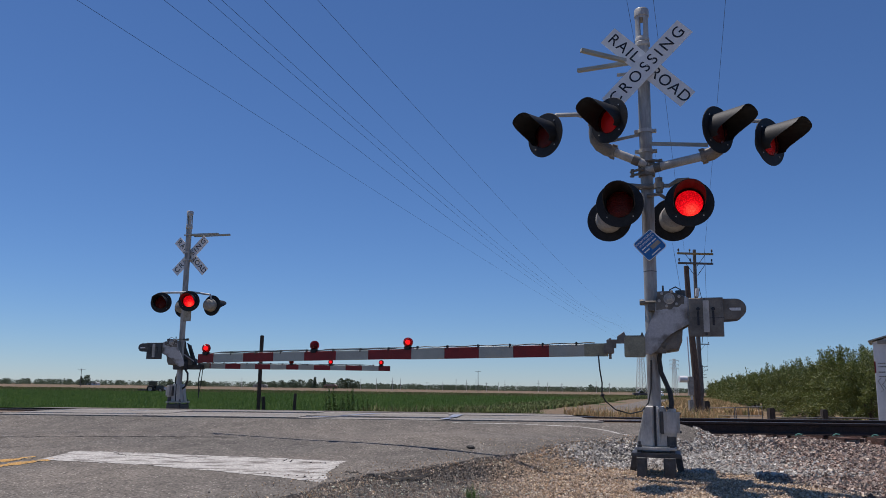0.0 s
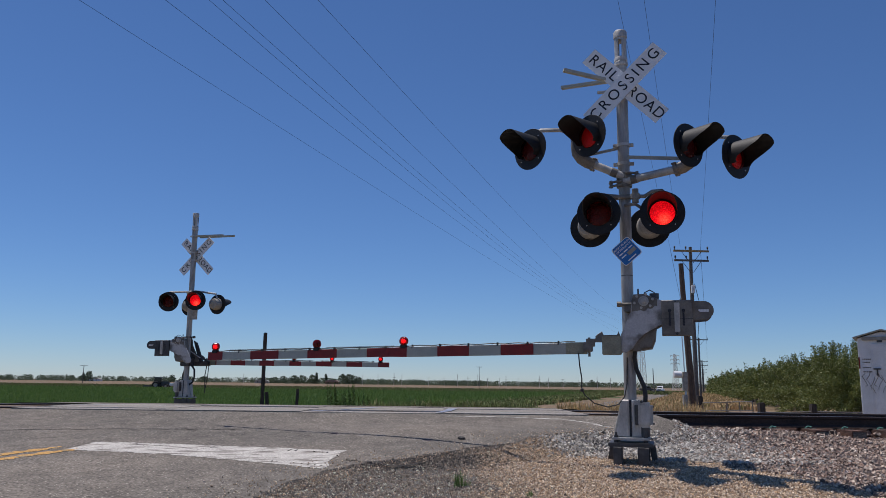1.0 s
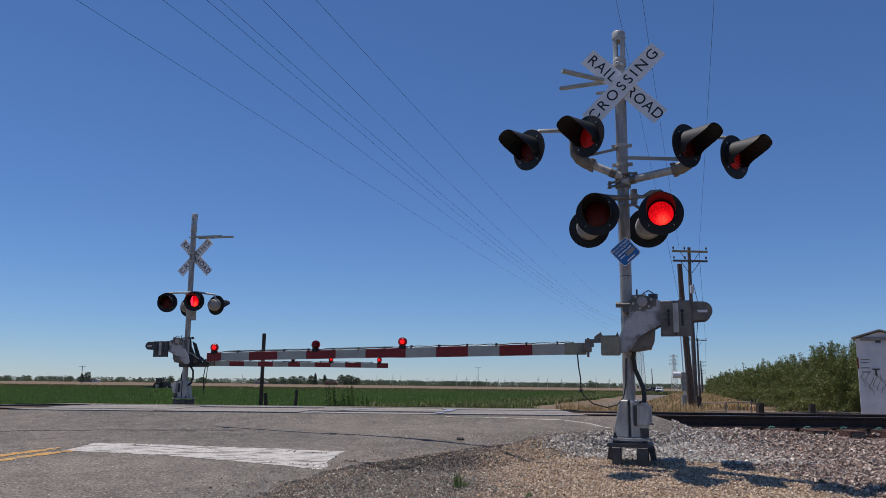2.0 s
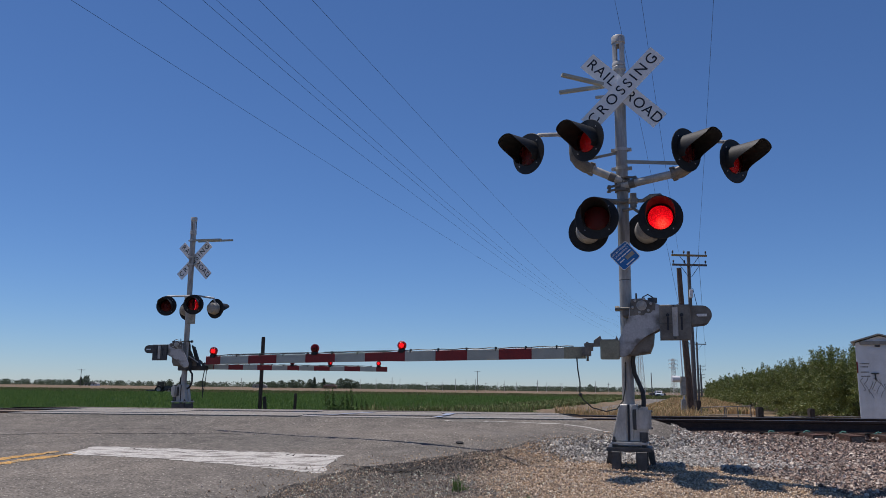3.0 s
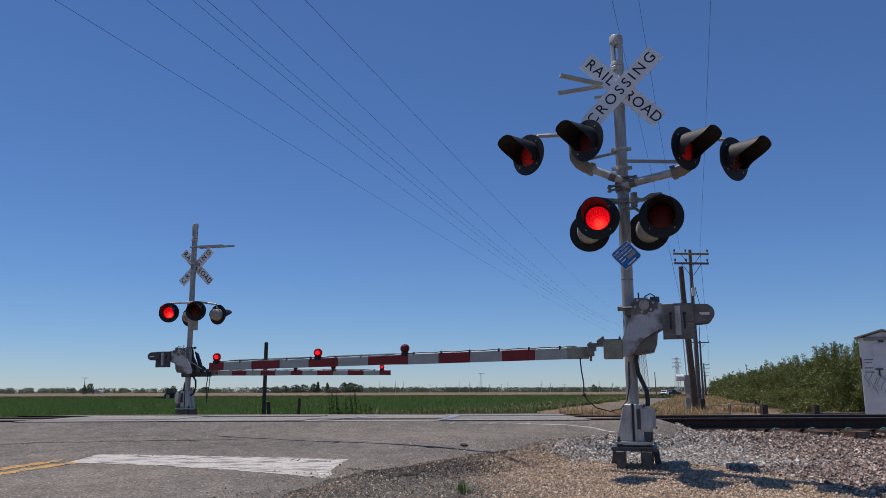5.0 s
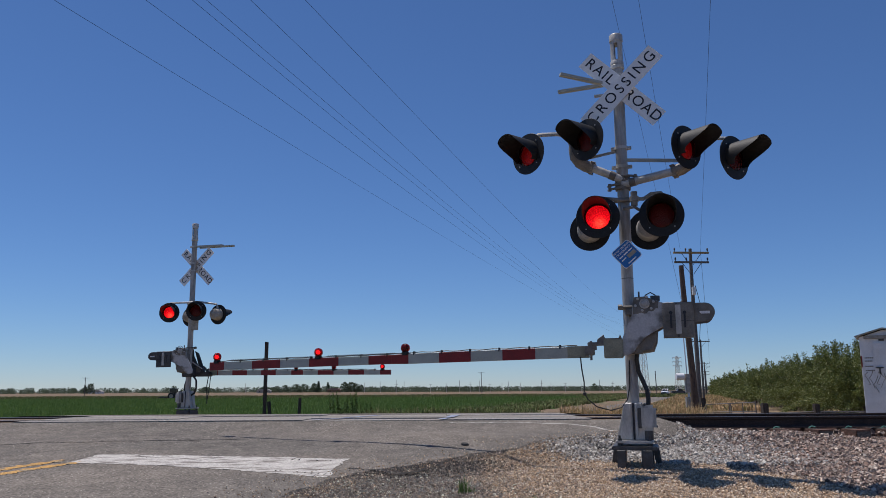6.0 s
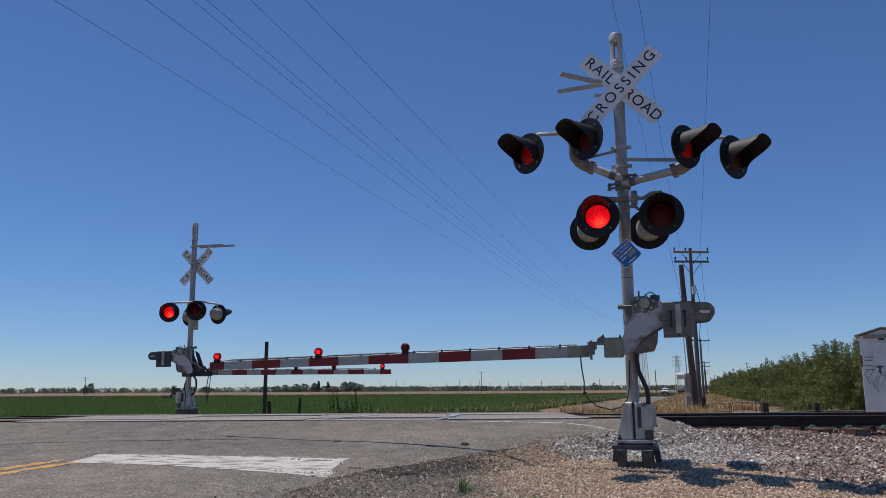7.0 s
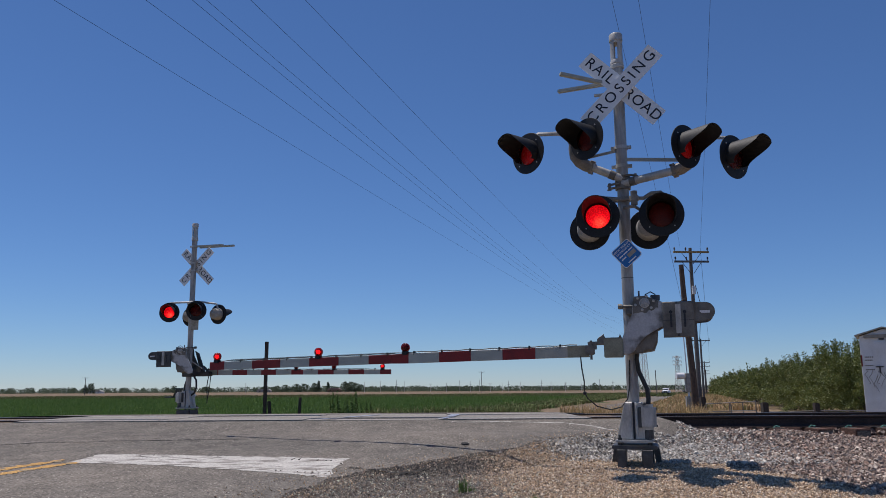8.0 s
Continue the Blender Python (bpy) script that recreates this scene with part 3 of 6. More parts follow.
cracks()
bm = bmesh.new()
for x0, dx in ((-2.05, 0.35), (-0.1, 0.1)):
    vs = [bm.verts.new(p) for p in ((x0, 12.16, 0.4415), (x0 + 0.12, 12.16, 0.4415), (x0 + 0.12 + dx, 12.66, 0.4415), (x0 + dx, 12.66, 0.4415))]
    bm.faces.new(vs)
    vs = [bm.verts.new(p) for p in ((x0 + dx + 0.03, 12.95, 0.4415), (x0 + dx + 0.16, 12.95, 0.4415), (x0 + 0.16 + 2.3 * dx, 14.15, 0.4415), (x0 + 2.3 * dx, 14.15, 0.4415))]
    bm.faces.new(vs)
tagged(part("survey_mark", bm, BLUE_SPRAY), "blue sprayed survey marks on concrete", "road marking", kind="structure")

# ---- crossing signals ----
ROAD_TURN = -16
FLASH_PARTS = []
LAMP_BACK = material("dark_red_reflector", (0.36, 0.03, 0.022), 0.4, second=(0.26, 0.02, 0.016), bump=0)
DISC = 0.258
ADAPTER = material("olive_grey_metal", (0.3, 0.285, 0.2), 0.5, 0.2, second=(0.2, 0.185, 0.13), scale=10, grain=60, amount=0.15, bump=0.08)


def flasher(parent, x, y, z, yaw, lit_first, tilt=0, aslant=False):
    """One lamp of a signal: background disc, hood, housing, red lens and the turning lamp behind it. It faces local -Y, turned by yaw."""
    m = pose(x, y, z, tilt, 0, yaw)
    bm = bmesh.new()
    spin(bm, [(0.144, -0.016), (0.16, -0.016), (0.162, -0.006), (DISC - 0.004, -0.006), (DISC, 0.0), (DISC - 0.004, 0.006), (0.144, 0.006), (0.144, -0.016)], 40, pose(0, 0, 0, 90))
    f = part("flasher_light", bm, BLACK_PAINT, parent, "black round flasher light with long hood", m)
    bm = bmesh.new()
    k = 0.5 if aslant else 1.0
    spin(bm, [(0.158, -0.005), (0.158, 0.06 * k), (0.15, 0.1 * k), (0.13, 0.19 * k), (0.05, 0.22 * k), (0.0, 0.225 * k)], 28, pose(0, 0, 0, -90))
    part("housing", bm, BLACK_PAINT if aslant else HOUSING, f, "dark lamp housing" if aslant else "grey lamp housing")
    bm = bmesh.new()
    # hood: a part-round visor with a slanting lower edge
    n = 22
    L = 0.40
    ro, ri = 0.168, 0.162
    rows = []
    for k in range(n + 1):
        a = radians(-40 + 260 * k / n)
        e = min(1.0, max(0.0, (math.sin(a) + 0.52) / 1.17))
        le = 0.09 + (L - 0.09) * e * e * (3 - 2 * e)
        rows.append([bm.verts.new((r * math.cos(a), -q, r * math.sin(a))) for r, q in ((ro, 0.004), (ro, le), (ri, le), (ri, 0.004))])
    for a, b in zip(rows, rows[1:]):
        for i in range(4):
            bm.faces.new((a[i], a[(i + 1) % 4], b[(i + 1) % 4], b[i]))
    bm.faces.new(rows[0]), bm.faces.new(rows[-1][::-1])
    part("hood", bm, BLACK_PAINT, f)
    bm = bmesh.new()
    spin(bm, [(0.152, 0.0), (0.15, 0.012), (0.12, 0.026), (0.06, 0.036), (0.0, 0.039)], 30, pose(0, 0, 0, 90))
    part("lens", bm, LENS_RED, f, "round red glass lens")
    bm = bmesh.new()
    spin(bm, [(0.0, 0.02), (0.1, 0.012), (0.15, 0.004), (0.15, 0.002)], 26, pose(0, 0, 0, 90))
    for fc in bm.faces:
        fc.material_index = 0
    g = bmesh.new()
    spin(g, [(0.15, 0.0), (0.15, -0.006), (0.1, -0.012), (0.0, -0.02)], 26, pose(0, 0, 0, 90))
    tmp = bpy.data.meshes.new("tmp")
    g.to_mesh(tmp)
    g.free()
    n0 = len(bm.faces)
    bm.from_mesh(tmp)
    bm.faces.ensure_lookup_table()
    for fc in bm.faces[n0:]:
        fc.material_index = 1
    bpy.data.meshes.remove(tmp)
    # added turning and dark back face stand in for the bulb switching off
    # the lamp head turns on its upright axis: glowing face forward when on
    lamp = part("lamp", bm, [LAMP_DIM if aslant else LAMP_LIT, LAMP_BACK], f, "turning red lamp head", pose(0, 0.04, 0, 0, 0, 0))
    FLASH_PARTS.append((lamp, lit_first, pose(0, 0.04, 0)))
    bm = bmesh.new()
    for k in range(4):
        a = radians(45 + 90 * k)
        spin(bm, [(0.008, 0), (0.008, 0.008), (0, 0.01)], 8, pose(0.2 * math.cos(a), -0.004, 0.2 * math.sin(a), 90))
    part("screw", bm, GALVANISED, f)
    return f


def crossbuck(parent, x, y, z, yaw, front=True, lettered=True):
    """Two crossed boards with their words, facing local -Y."""
    for word, ang, dy in (("RAIL ROAD", -45, 0.0), ("CROSSING", 45, -0.035)):
        m = pose(x, y, z, 0, 0, yaw) @ pose(0, dy, 0) @ pose(0, 0, 0, 0, -ang, 0)
        bm = box(bmesh.new(), -0.61, -0.006, -0.114, 0.61, 0.006, 0.114, 0.0)
        b = part("crossbuck_board", bm, SIGN_WHITE, parent, "white board lettered in black", m, smooth=False)
        if lettered:
            if word == "CROSSING":
                letters("lettering", word, 0.185, SIGN_BLACK, b, pose(0, -0.008, 0, 90), 1.38, 0.001, 0.0005)
            else:
                letters("lettering", "RAIL", 0.185, SIGN_BLACK, b, pose(-0.355, -0.008, 0, 90), 1.2, 0.001, 0.0005)
                letters("lettering", "ROAD", 0.185, SIGN_BLACK, b, pose(0.345, -0.008, 0, 90), 1.1, 0.001, 0.0005)
        for bx in (0.0, 0.09):
            bm = bmesh.new()
            spin(bm, [(0.012, 0), (0.012, 0.006), (0, 0.01)], 8, pose(bx, -0.006, 0, 90))
            part("bolt", bm, GALVANISED, b)


def mast(parent, h, z0=0.3, r=0.07):
    bm = bmesh.new()
    spin(bm, [(r, z0), (r, h - 0.46)], 28)
    part("mast", bm, MAST_PAINT, parent, "weathered silver-painted steel mast")
    bm = bmesh.new()
    # finial with upright slots
    zc = h - 0.47
    spin(bm, [(r + 0.004, zc), (r + 0.016, zc + 0.01), (r + 0.016, zc + 0.045), (r + 0.004, zc + 0.06), (r + 0.012, zc + 0.065), (r + 0.012, zc + 0.10), (r + 0.003, zc + 0.12), (0, zc + 0.12)], 28)
    for k in range(4):
        a0 = 90 * k + 14
        pts = [radians(a0 + 58 * i / 6) for i in range(7)]
        rows = [[bm.verts.new((rr * math.cos(a), rr * math.sin(a), z)) for rr, z in ((r + 0.006, zc + 0.11), (r + 0.006, zc + 0.37), (r - 0.004, zc + 0.37), (r - 0.004, zc + 0.11))] for a in pts]
        for p, q in zip(rows, rows[1:]):
            for i in range(4):
                bm.faces.new((p[i], p[(i + 1) % 4], q[(i + 1) % 4], q[i]))
    spin(bm, [(0, zc + 0.34), (r + 0.006, zc + 0.34), (r + 0.006, zc + 0.37), (r + 0.014, zc + 0.375), (r + 0.014, zc + 0.455), (r + 0.006, zc + 0.468), (0, zc + 0.47)], 28)
    part("finial", bm, GALVANISED, parent, "slotted galvanised mast cap")


def base(parent, stand, s=1):
    bm = bmesh.new()
    # four flared wings on a foot plate
    box(bm, -0.21, -0.21, 0.265, 0.21, 0.21, 0.292, 0.006)
    mb = part("mast_base", bm, GALVANISED, parent, "flared galvanised mast base")
    for k in (-1, 1):
        bm = bmesh.new()
        plate(bm, [(k * 0.012, 0.292), (k * 0.165, 0.292), (k * 0.165, 0.31), (k * 0.105, 0.68), (k * 0.095, 0.715), (k * 0.012, 0.715)], -0.12, 0.12, 0.012)
        plate(bm, [(k * 0.03, 0.33), (k * 0.05, 0.33), (k * 0.04, 0.69), (k * 0.03, 0.69)], -0.135, -0.118, 0.003)
        plate(bm, [(k * 0.13, 0.3), (k * 0.2, 0.3), (k * 0.2, 0.315), (k * 0.112, 0.69), (k * 0.1, 0.69)], -0.02, 0.02, 0.004)
        part("base_half", bm, GALVANISED, mb)
    # black strip: shade in the gap between the halves, put in as colour
    part("base_gap_shade", box(bmesh.new(), -0.0115, -0.112, 0.3, 0.0115, 0.112, 0.712), SIGN_BLACK, mb)
    for x in (-0.165, 0.165):
        for y in (-0.165, 0.165):
            bm = bmesh.new()
            rod(bm, (x, y, 0.2), (x, y, 0.35), 0.014, n=8)
            rod(bm, (x, y, 0.292), (x, y, 0.315), 0.028, n=6)
            rod(bm, (x, y, 0.235), (x, y, 0.262), 0.028, n=6)
            part("anchor_bolt", bm, DARK_STEEL, parent)
    if stand:
        bm = bmesh.new()
        box(bm, -0.25, -0.25, 0.19, 0.25, 0.25, 0.235, 0.008)
        st = part("foundation_stand", bm, DARK_STEEL, parent, "dark steel foundation stand")
        for x, half, y, splay in ((-0.15, 0.045, -0.25, 0.0), (0.14, 0.055, -0.25, 0.0), (-0.225, 0.035, 0.2, -0.05), (0.225, 0.035, 0.2, 0.05)):
            bm = plate(bmesh.new(), [(x + splay - half, -0.14), (x + splay + half, -0.14), (x + half, 0.19), (x - half, 0.19)], y - 0.012, y + 0.012, 0.004)
            inner = x - half if x > 0 else x + half
            box(bm, inner - 0.012, min(y, y * 0.3), -0.14, inner + 0.012, max(y, y * 0.3), 0.19, 0.003)
            part("stand_leg", bm, DARK_STEEL, st)
    else:
        part("foundation", box(bmesh.new(), -0.2, -0.2, -0.3, 0.2, 0.2, 0.235, 0.02), DARK_STEEL, parent)
    ya, yb = (-0.2, -0.02) if s > 0 else (0.02, 0.2)
    bm = box(bmesh.new(), 0.088, ya, 0.405, 0.252, yb, 0.69, 0.035)
    jb = part("junction_box", bm, GALVANISED, parent, "grey cast junction box")
    ym = (ya + yb) / 2
    # dark block added for the shadow gap between mast base and box
    part("box_gap_shade", box(bmesh.new(), 0.05, ym - 0.05, 0.43, 0.095, ym + 0.05, 0.66, 0.006), DARK_STEEL, jb)
    part("box_fitting", rod(bmesh.new(), (0.165, ym, 0.30), (0.165, ym, 0.41), 0.05), DARK_STEEL, jb)
    for z in (0.45, 0.64):
        part("hinge", rod(bmesh.new(), (0.257, ym - 0.03, z), (0.257, ym + 0.03, z), 0.012, n=8), DARK_STEEL, jb)
    part("lid_hinge", rod(bmesh.new(), (0.13, ya - 0.01, 0.695), (0.13, yb, 0.695), 0.016, n=8), DARK_STEEL, jb)
    bm = tube(bmesh.new(), [(0.17, -0.11, 0.68), (0.175, -0.11, 0.76), (0.165, -0.1, 0.86), (0.12, -0.09, 0.97), (0.08, -0.09, 1.07), (0.065, -0.1, 1.2), (0.08, -0.12, 1.3)], 0.026, 10)
    part("conduit", bm, CABLE, parent, "black flexible cable conduit")


def collar(bm, z, r=0.078, hgt=0.05):
    spin(bm, [(r - 0.006, z - hgt / 2), (r, z - hgt / 2), (r, z + hgt / 2), (r - 0.006, z + hgt / 2)], 20)
    for s in (-1, 1):
        box(bm, s * (r + 0.02) - 0.022, -0.02, z - hgt / 2, s * (r + 0.02) + 0.022, 0.02, z + hgt / 2, 0.004)
        rod(bm, (s * (r + 0.025), -0.04, z), (s * (r + 0.025), 0.04, z), 0.009, n=8)


def gate_mechanism(parent, y):
    """Pivoted side plates, counterweight and arm socket, in the plane y in front of the mast."""
    bm = bmesh.new()
    out = [(-0.06, 1.25), (0.03, 1.225), (0.10, 1.27), (0.15, 1.36), (0.24, 1.45), (0.455, 1.56), (0.455, 1.82), (0.33, 1.87), (0.25, 1.905), (0.12, 1.90), (0.105, 1.83), (0.1, 1.70), (0.03, 1.56), (-0.03, 1.42), (-0.07, 1.33)]
    plate(bm, out, y - 0.016, y + 0.01, 0.006)
    sp = part("gate_arm_support", bm, MECH_PAINT, parent, "worn grey-painted gate arm support plate")
    bm = bmesh.new()
    spin(bm, [(0.0, 0), (0.058, 0), (0.058, 0.01), (0.048, 0.014), (0.044, 0.006), (0.034, 0.006), (0.032, 0.02), (0.02, 0.022), (0.018, 0.034), (0, 0.036)], 20, pose(0.24, y - 0.017, 1.82, 90))
    for k in range(6):
        a = radians(60 * k + 15)
        spin(bm, [(0.017, 0), (0.017, 0.012), (0.009, 0.014), (0.009, 0.022), (0, 0.022)], 6, pose(0.24 + 0.105 * math.cos(a), y - 0.017, 1.82 + 0.08 * math.sin(a), 90))
    part("pivot", bm, GALVANISED, sp, "bolted pivot hub")
    # bare upper end of the plate, with the edge of the paint running ragged across it
    r = random.Random(3)
    low = [(0.104 + 0.026 * i, 1.705 + 0.055 * (i / 11.0) ** 2 + r.uniform(-0.014, 0.014)) for i in range(12)]
    bm = plate(bmesh.new(), low + [(0.395, 1.842), (0.33, 1.868), (0.25, 1.903), (0.122, 1.898), (0.107, 1.83)], y - 0.0175, y - 0.0155)
    part("bare_plate_end", bm, MECH_GREY, sp, "bare stained metal upper end")
    bm = plate(bmesh.new(), [(x, z) for x, z in out], y + 0.34, y + 0.36, 0.006)
    part("gate_arm_support", bm, MECH_GREY, parent)
    bm = bmesh.new()
    plate(bm, [(0.12, 1.30), (0.2, 1.26), (0.32, 1.28), (0.36, 1.38), (0.36, 1.6), (0.42, 1.62), (0.42, 1.78), (0.3, 1.86), (0.15, 1.86), (0.11, 1.7)], y + 0.03, y + 0.32, 0.02)
    mc = part("mechanism_case", bm, MECH_GREY, parent, "stained grey cast mechanism case")
    bm = bmesh.new()
    rod(bm, (0.36, y + 0.12, 1.86), (0.36, y + 0.12, 1.92), 0.055)
    rod(bm, (0.18, y + 0.05, 1.88), (0.18, y + 0.05, 1.97), 0.01, n=8)
    tube(bm, [(0.24, y + 0.1, 1.86), (0.25, y + 0.1, 1.93), (0.31, y + 0.1, 1.96), (0.36, y + 0.1, 1.93), (0.38, y + 0.1, 1.87)], 0.007, 6)
    part("cable_gland", bm, DARK_STEEL, mc)
    # counterweights
    bm = bmesh.new()
    plate(bm, [(0.435, 1.415), (0.775, 1.415), (0.775, 1.82), (0.435, 1.82)], y - 0.07, y - 0.02, 0.008)
    cw = part("counterweight", bm, MECH_GREY, parent, "thick steel counterweight plates")
    for x in (0.525, 0.675):
        bm = bmesh.new()
        plate(bm, [(x - 0.011, 1.53)] + [(x + 0.011, 1.53), (x + 0.011, 1.71)] + [(x - 0.011, 1.71)], y - 0.074, y - 0.07, 0.0)
        rod(bm, (x, y - 0.09, 1.70), (x, y - 0.06, 1.70), 0.02, n=8)
        part("slot", bm, SIGN_BLACK, cw)
    bm = box(bmesh.new(), 0.575, y - 0.084, 1.46, 0.635, y - 0.07, 1.79, 0.004)
    part("cover_strip", bm, GALVANISED, cw, "light steel cover strip")
    bm = bmesh.new()
    part("counterweight_bolt", rod(bm, (0.6, y - 0.088, 1.44), (0.6, y - 0.06, 1.44), 0.016, n=8), DARK_STEEL, cw)
    part("counterweight_bolt", rod(bmesh.new(), (0.59, y - 0.08, 1.805), (0.59, y - 0.06, 1.805), 0.01, n=8), DARK_STEEL, cw)
    part("counterweight_seam", box(bmesh.new(), 0.435, y - 0.0715, 1.606, 0.775, y - 0.069, 1.61), SIGN_BLACK, cw)
    bm = bmesh.new()
    tip = [(0.62, 1.575), (0.72, 1.575), (0.80, 1.60), (0.86, 1.60)] + arc(0.90, 1.705, 0.105, -70, 90, 12) + [(0.62, 1.815)]
    plate(bm, tip, y - 0.016, y + 0.008, 0.004)
    part("counterweight_arm", bm, MECH_GREY, parent)
    bm = plate(bmesh.new(), [(x, z) for x, z in tip], y + 0.34, y + 0.36, 0.004)
    part("counterweight_arm", bm, MECH_GREY, parent)
    part("arm_slot", plate(bmesh.new(), [(0.84, 1.70), (0.86, 1.685), (0.95, 1.685), (0.95, 1.715), (0.84, 1.715)], y - 0.02, y - 0.017), WHITE_PAINT, parent)
    # arm socket
    bm = bmesh.new()
    box(bm, -0.255, y - 0.1, 1.23, -0.04, y + 0.02, 1.445, 0.008)
    box(bm, -0.20, y - 0.105, 1.27, -0.11, y - 0.1, 1.36, 0.003)
    box(bm, -0.18, y - 0.108, 1.29, -0.13, y - 0.104, 1.34, 0.003)
    so = part("arm_socket", bm, ADAPTER, parent, "box-shaped dull metal arm socket")
    bm = bmesh.new()
    plate(bm, [(-0.32, 1.44), (-0.05, 1.44), (-0.05, 1.455), (-0.07, 1.50), (-0.085, 1.455), (-0.24, 1.455), (-0.255, 1.5), (-0.32, 1.455)], y - 0.07, y - 0.04, 0.003)
    box(bm, -0.44, y - 0.095, 1.375, -0.25, y - 0.015, 1.415, 0.006)
    box(bm, -0.47, y - 0.1, 1.265, -0.365, y - 0.01, 1.375, 0.008)
    box(bm, -0.33, y - 0.085, 1.40, -0.25, y - 0.025, 1.45, 0.006)
    box(bm, -0.375, y - 0.085, 1.325, -0.34, y - 0.025, 1.38, 0.004)
    for x, z in ((-0.445, 1.345), (-0.445, 1.29), (-0.39, 1.29)):
        rod(bm, (x, y - 0.115, z), (x, y - 0.09, z), 0.014, n=6)
    for z in (1.30, 1.42):
        rod(bm, (-0.405, y - 0.05, z - 0.09), (-0.405, y - 0.05, z + 0.01), 0.014, n=8)
    part("shear_bracket", bm, MECH_GREY, so)
    bm = bmesh.new()
    collar(bm, 1.82, 0.079, 0.035)
    rod(bm, (-0.10, -0.1, 1.825), (0.12, -0.1, 1.825), 0.016, n=10)
    rod(bm, (-0.12, -0.1, 1.825), (-0.07, -0.1, 1.825), 0.032, n=10)
    part("mast_clamp", bm, MECH_GREY, parent)
    for z in (1.25, 1.70):
        part("clamp_block", box(bmesh.new(), 0.02, y + 0.03, z, 0.2, -0.06, z + 0.08, 0.01), MECH_GREY, parent)


NEAR_CUTS = (-0.465, -1.101, -1.511, -1.918, -2.339, -2.758, -2.997, -3.329, -3.771, -4.22, -4.673, -5.132, -5.596, -5.847)
FAR_CUTS = (-0.40, -0.53, -0.739, -1.208, -1.686, -2.135, -2.594, -3.061, -3.416, -3.85, -4.308, -4.723, -5.162, -5.593, -5.881)


def gate_arm(parent, y, lights, cuts, reds, z0, z1, size=1.0, swing=-10, away=False):
    """The striped arm: a hollow flat beam in separately coloured lengths, tapering to its tip, with its lamps and wires. swing turns it about its socket."""
    before = set(parent.children)
    x_start, x_end, h0, h1 = cuts[0], cuts[-1], 0.066, 0.062

    def zc(x):
        return z0 + (z1 - z0) * (x - x_start) / (x_end - x_start)

    def hh(x):
        return (h0 if x > -2.82 * size else h0 - 0.006) + (h1 - h0) * (x - x_start) / (x_end - x_start)

    stripes = list(zip(cuts, cuts[1:], reds))
    for a, b, red in stripes:
        bm = bmesh.new()
        th = 0.02 if a > -2.8 * size else 0.016
        c = []
        for x in (a, b):
            c.append([bm.verts.new((x, y - 0.055 + yy, zc(x) + s * hh((a + b) / 2 + (x - (a + b) / 2)))) for yy, s in ((-th, -1), (th, -1), (th, 1), (-th, 1))])
        for k in range(4):
            bm.faces.new((c[0][k], c[0][(k + 1) % 4], c[1][(k + 1) % 4], c[1][k]))
        bm.faces.new(c[0]), bm.faces.new(c[1])
        bmesh.ops.bevel(bm, geom=bm.edges[:], offset=0.003, segments=1, affect="EDGES")
        part("arm_section", bm, STRIPE_RED if red else STRIPE_WHITE, parent, "red reflective stripe" if red else "greyish white stripe", smooth=False)
    bm = bmesh.new()
    box(bm, -0.71, y - 0.082, zc(-0.58) - 0.068, -0.46, y - 0.028, zc(-0.58) + 0.069, 0.003)
    for x in (-0.68, -0.49):
        for dz in (-0.042, 0.042):
            rod(bm, (x, y - 0.094, zc(x) + dz), (x, y - 0.07, zc(x) + dz), 0.015, n=8)
    part("arm_adapter", bm, ADAPTER, parent, "bolted dull metal arm adapter")
    # wire along the top, with ties
    bm = bmesh.new()
    pts = []
    for i in range(60):
        x = -0.6 - 5.1 * size * i / 59
        pts.append((x, y - 0.055, zc(x) + hh(x) + 0.012 + 0.005 * math.sin(i * 1.7)))
    tube(bm, pts, 0.006, 6)
    for i in range(14):
        x = -0.8 - 4.9 * size * i / 13
        box(bm, x - 0.006, y - 0.078, zc(x) + hh(x) - 0.02, x + 0.006, y - 0.03, zc(x) + hh(x) + 0.026)
    part("arm_wire", bm, CABLE, parent, "black wire clipped along the arm")
    bm = bmesh.new()
    for x0, x1 in ((-2.95 * size, -3.95 * size), (-4.22 * size, -5.5 * size)):
        n = int(abs(x1 - x0) / 0.028)
        tube(bm, [(x0 + (x1 - x0) * i / (n * 4), y - 0.055 + 0.011 * math.cos(i * math.pi / 2), zc(x0) + (zc(x1) - zc(x0)) * i / (n * 4) + hh(x0) + 0.014 + 0.011 * math.sin(i * math.pi / 2)) for i in range(n * 4 + 1)], 0.0045, 5)
    part("coiled_wire", bm, CABLE, parent, "coiled black wire")
    for x, first, steady in lights:
        zz = zc(x) + hh(x)
        bm = bmesh.new()
        box(bm, x - 0.04, y - 0.09, zz - 0.02, x + 0.04, y - 0.02, zz + 0.03, 0.008)
        g = part("gate_light", bm, BLACK_PAINT, parent, "round red gate arm light")
        # added opaque disc keeps sky light from showing through both lenses
        bm = bmesh.new()
        spin(bm, [(0, 0.0024), (0.048, 0.0024), (0.0528, 0.0064), (0.0544, 0), (0.0528, -0.0064), (0.048, -0.0024), (0, -0.0024)], 20, pose(x, y - 0.055, zz + 0.074, 90))
        part("lens_baffle", bm, LAMP_BACK, g, "dark red light-blocking disc added between the lenses")
        for s in (-1, 1):
            bm = spin(bmesh.new(), [(0.0568, 0.0032), (0.0544, 0.0224), (0.04, 0.04), (0.0224, 0.0496), (0, 0.0528)], 20, pose(x, y - 0.055, zz + 0.074, 90 * s))
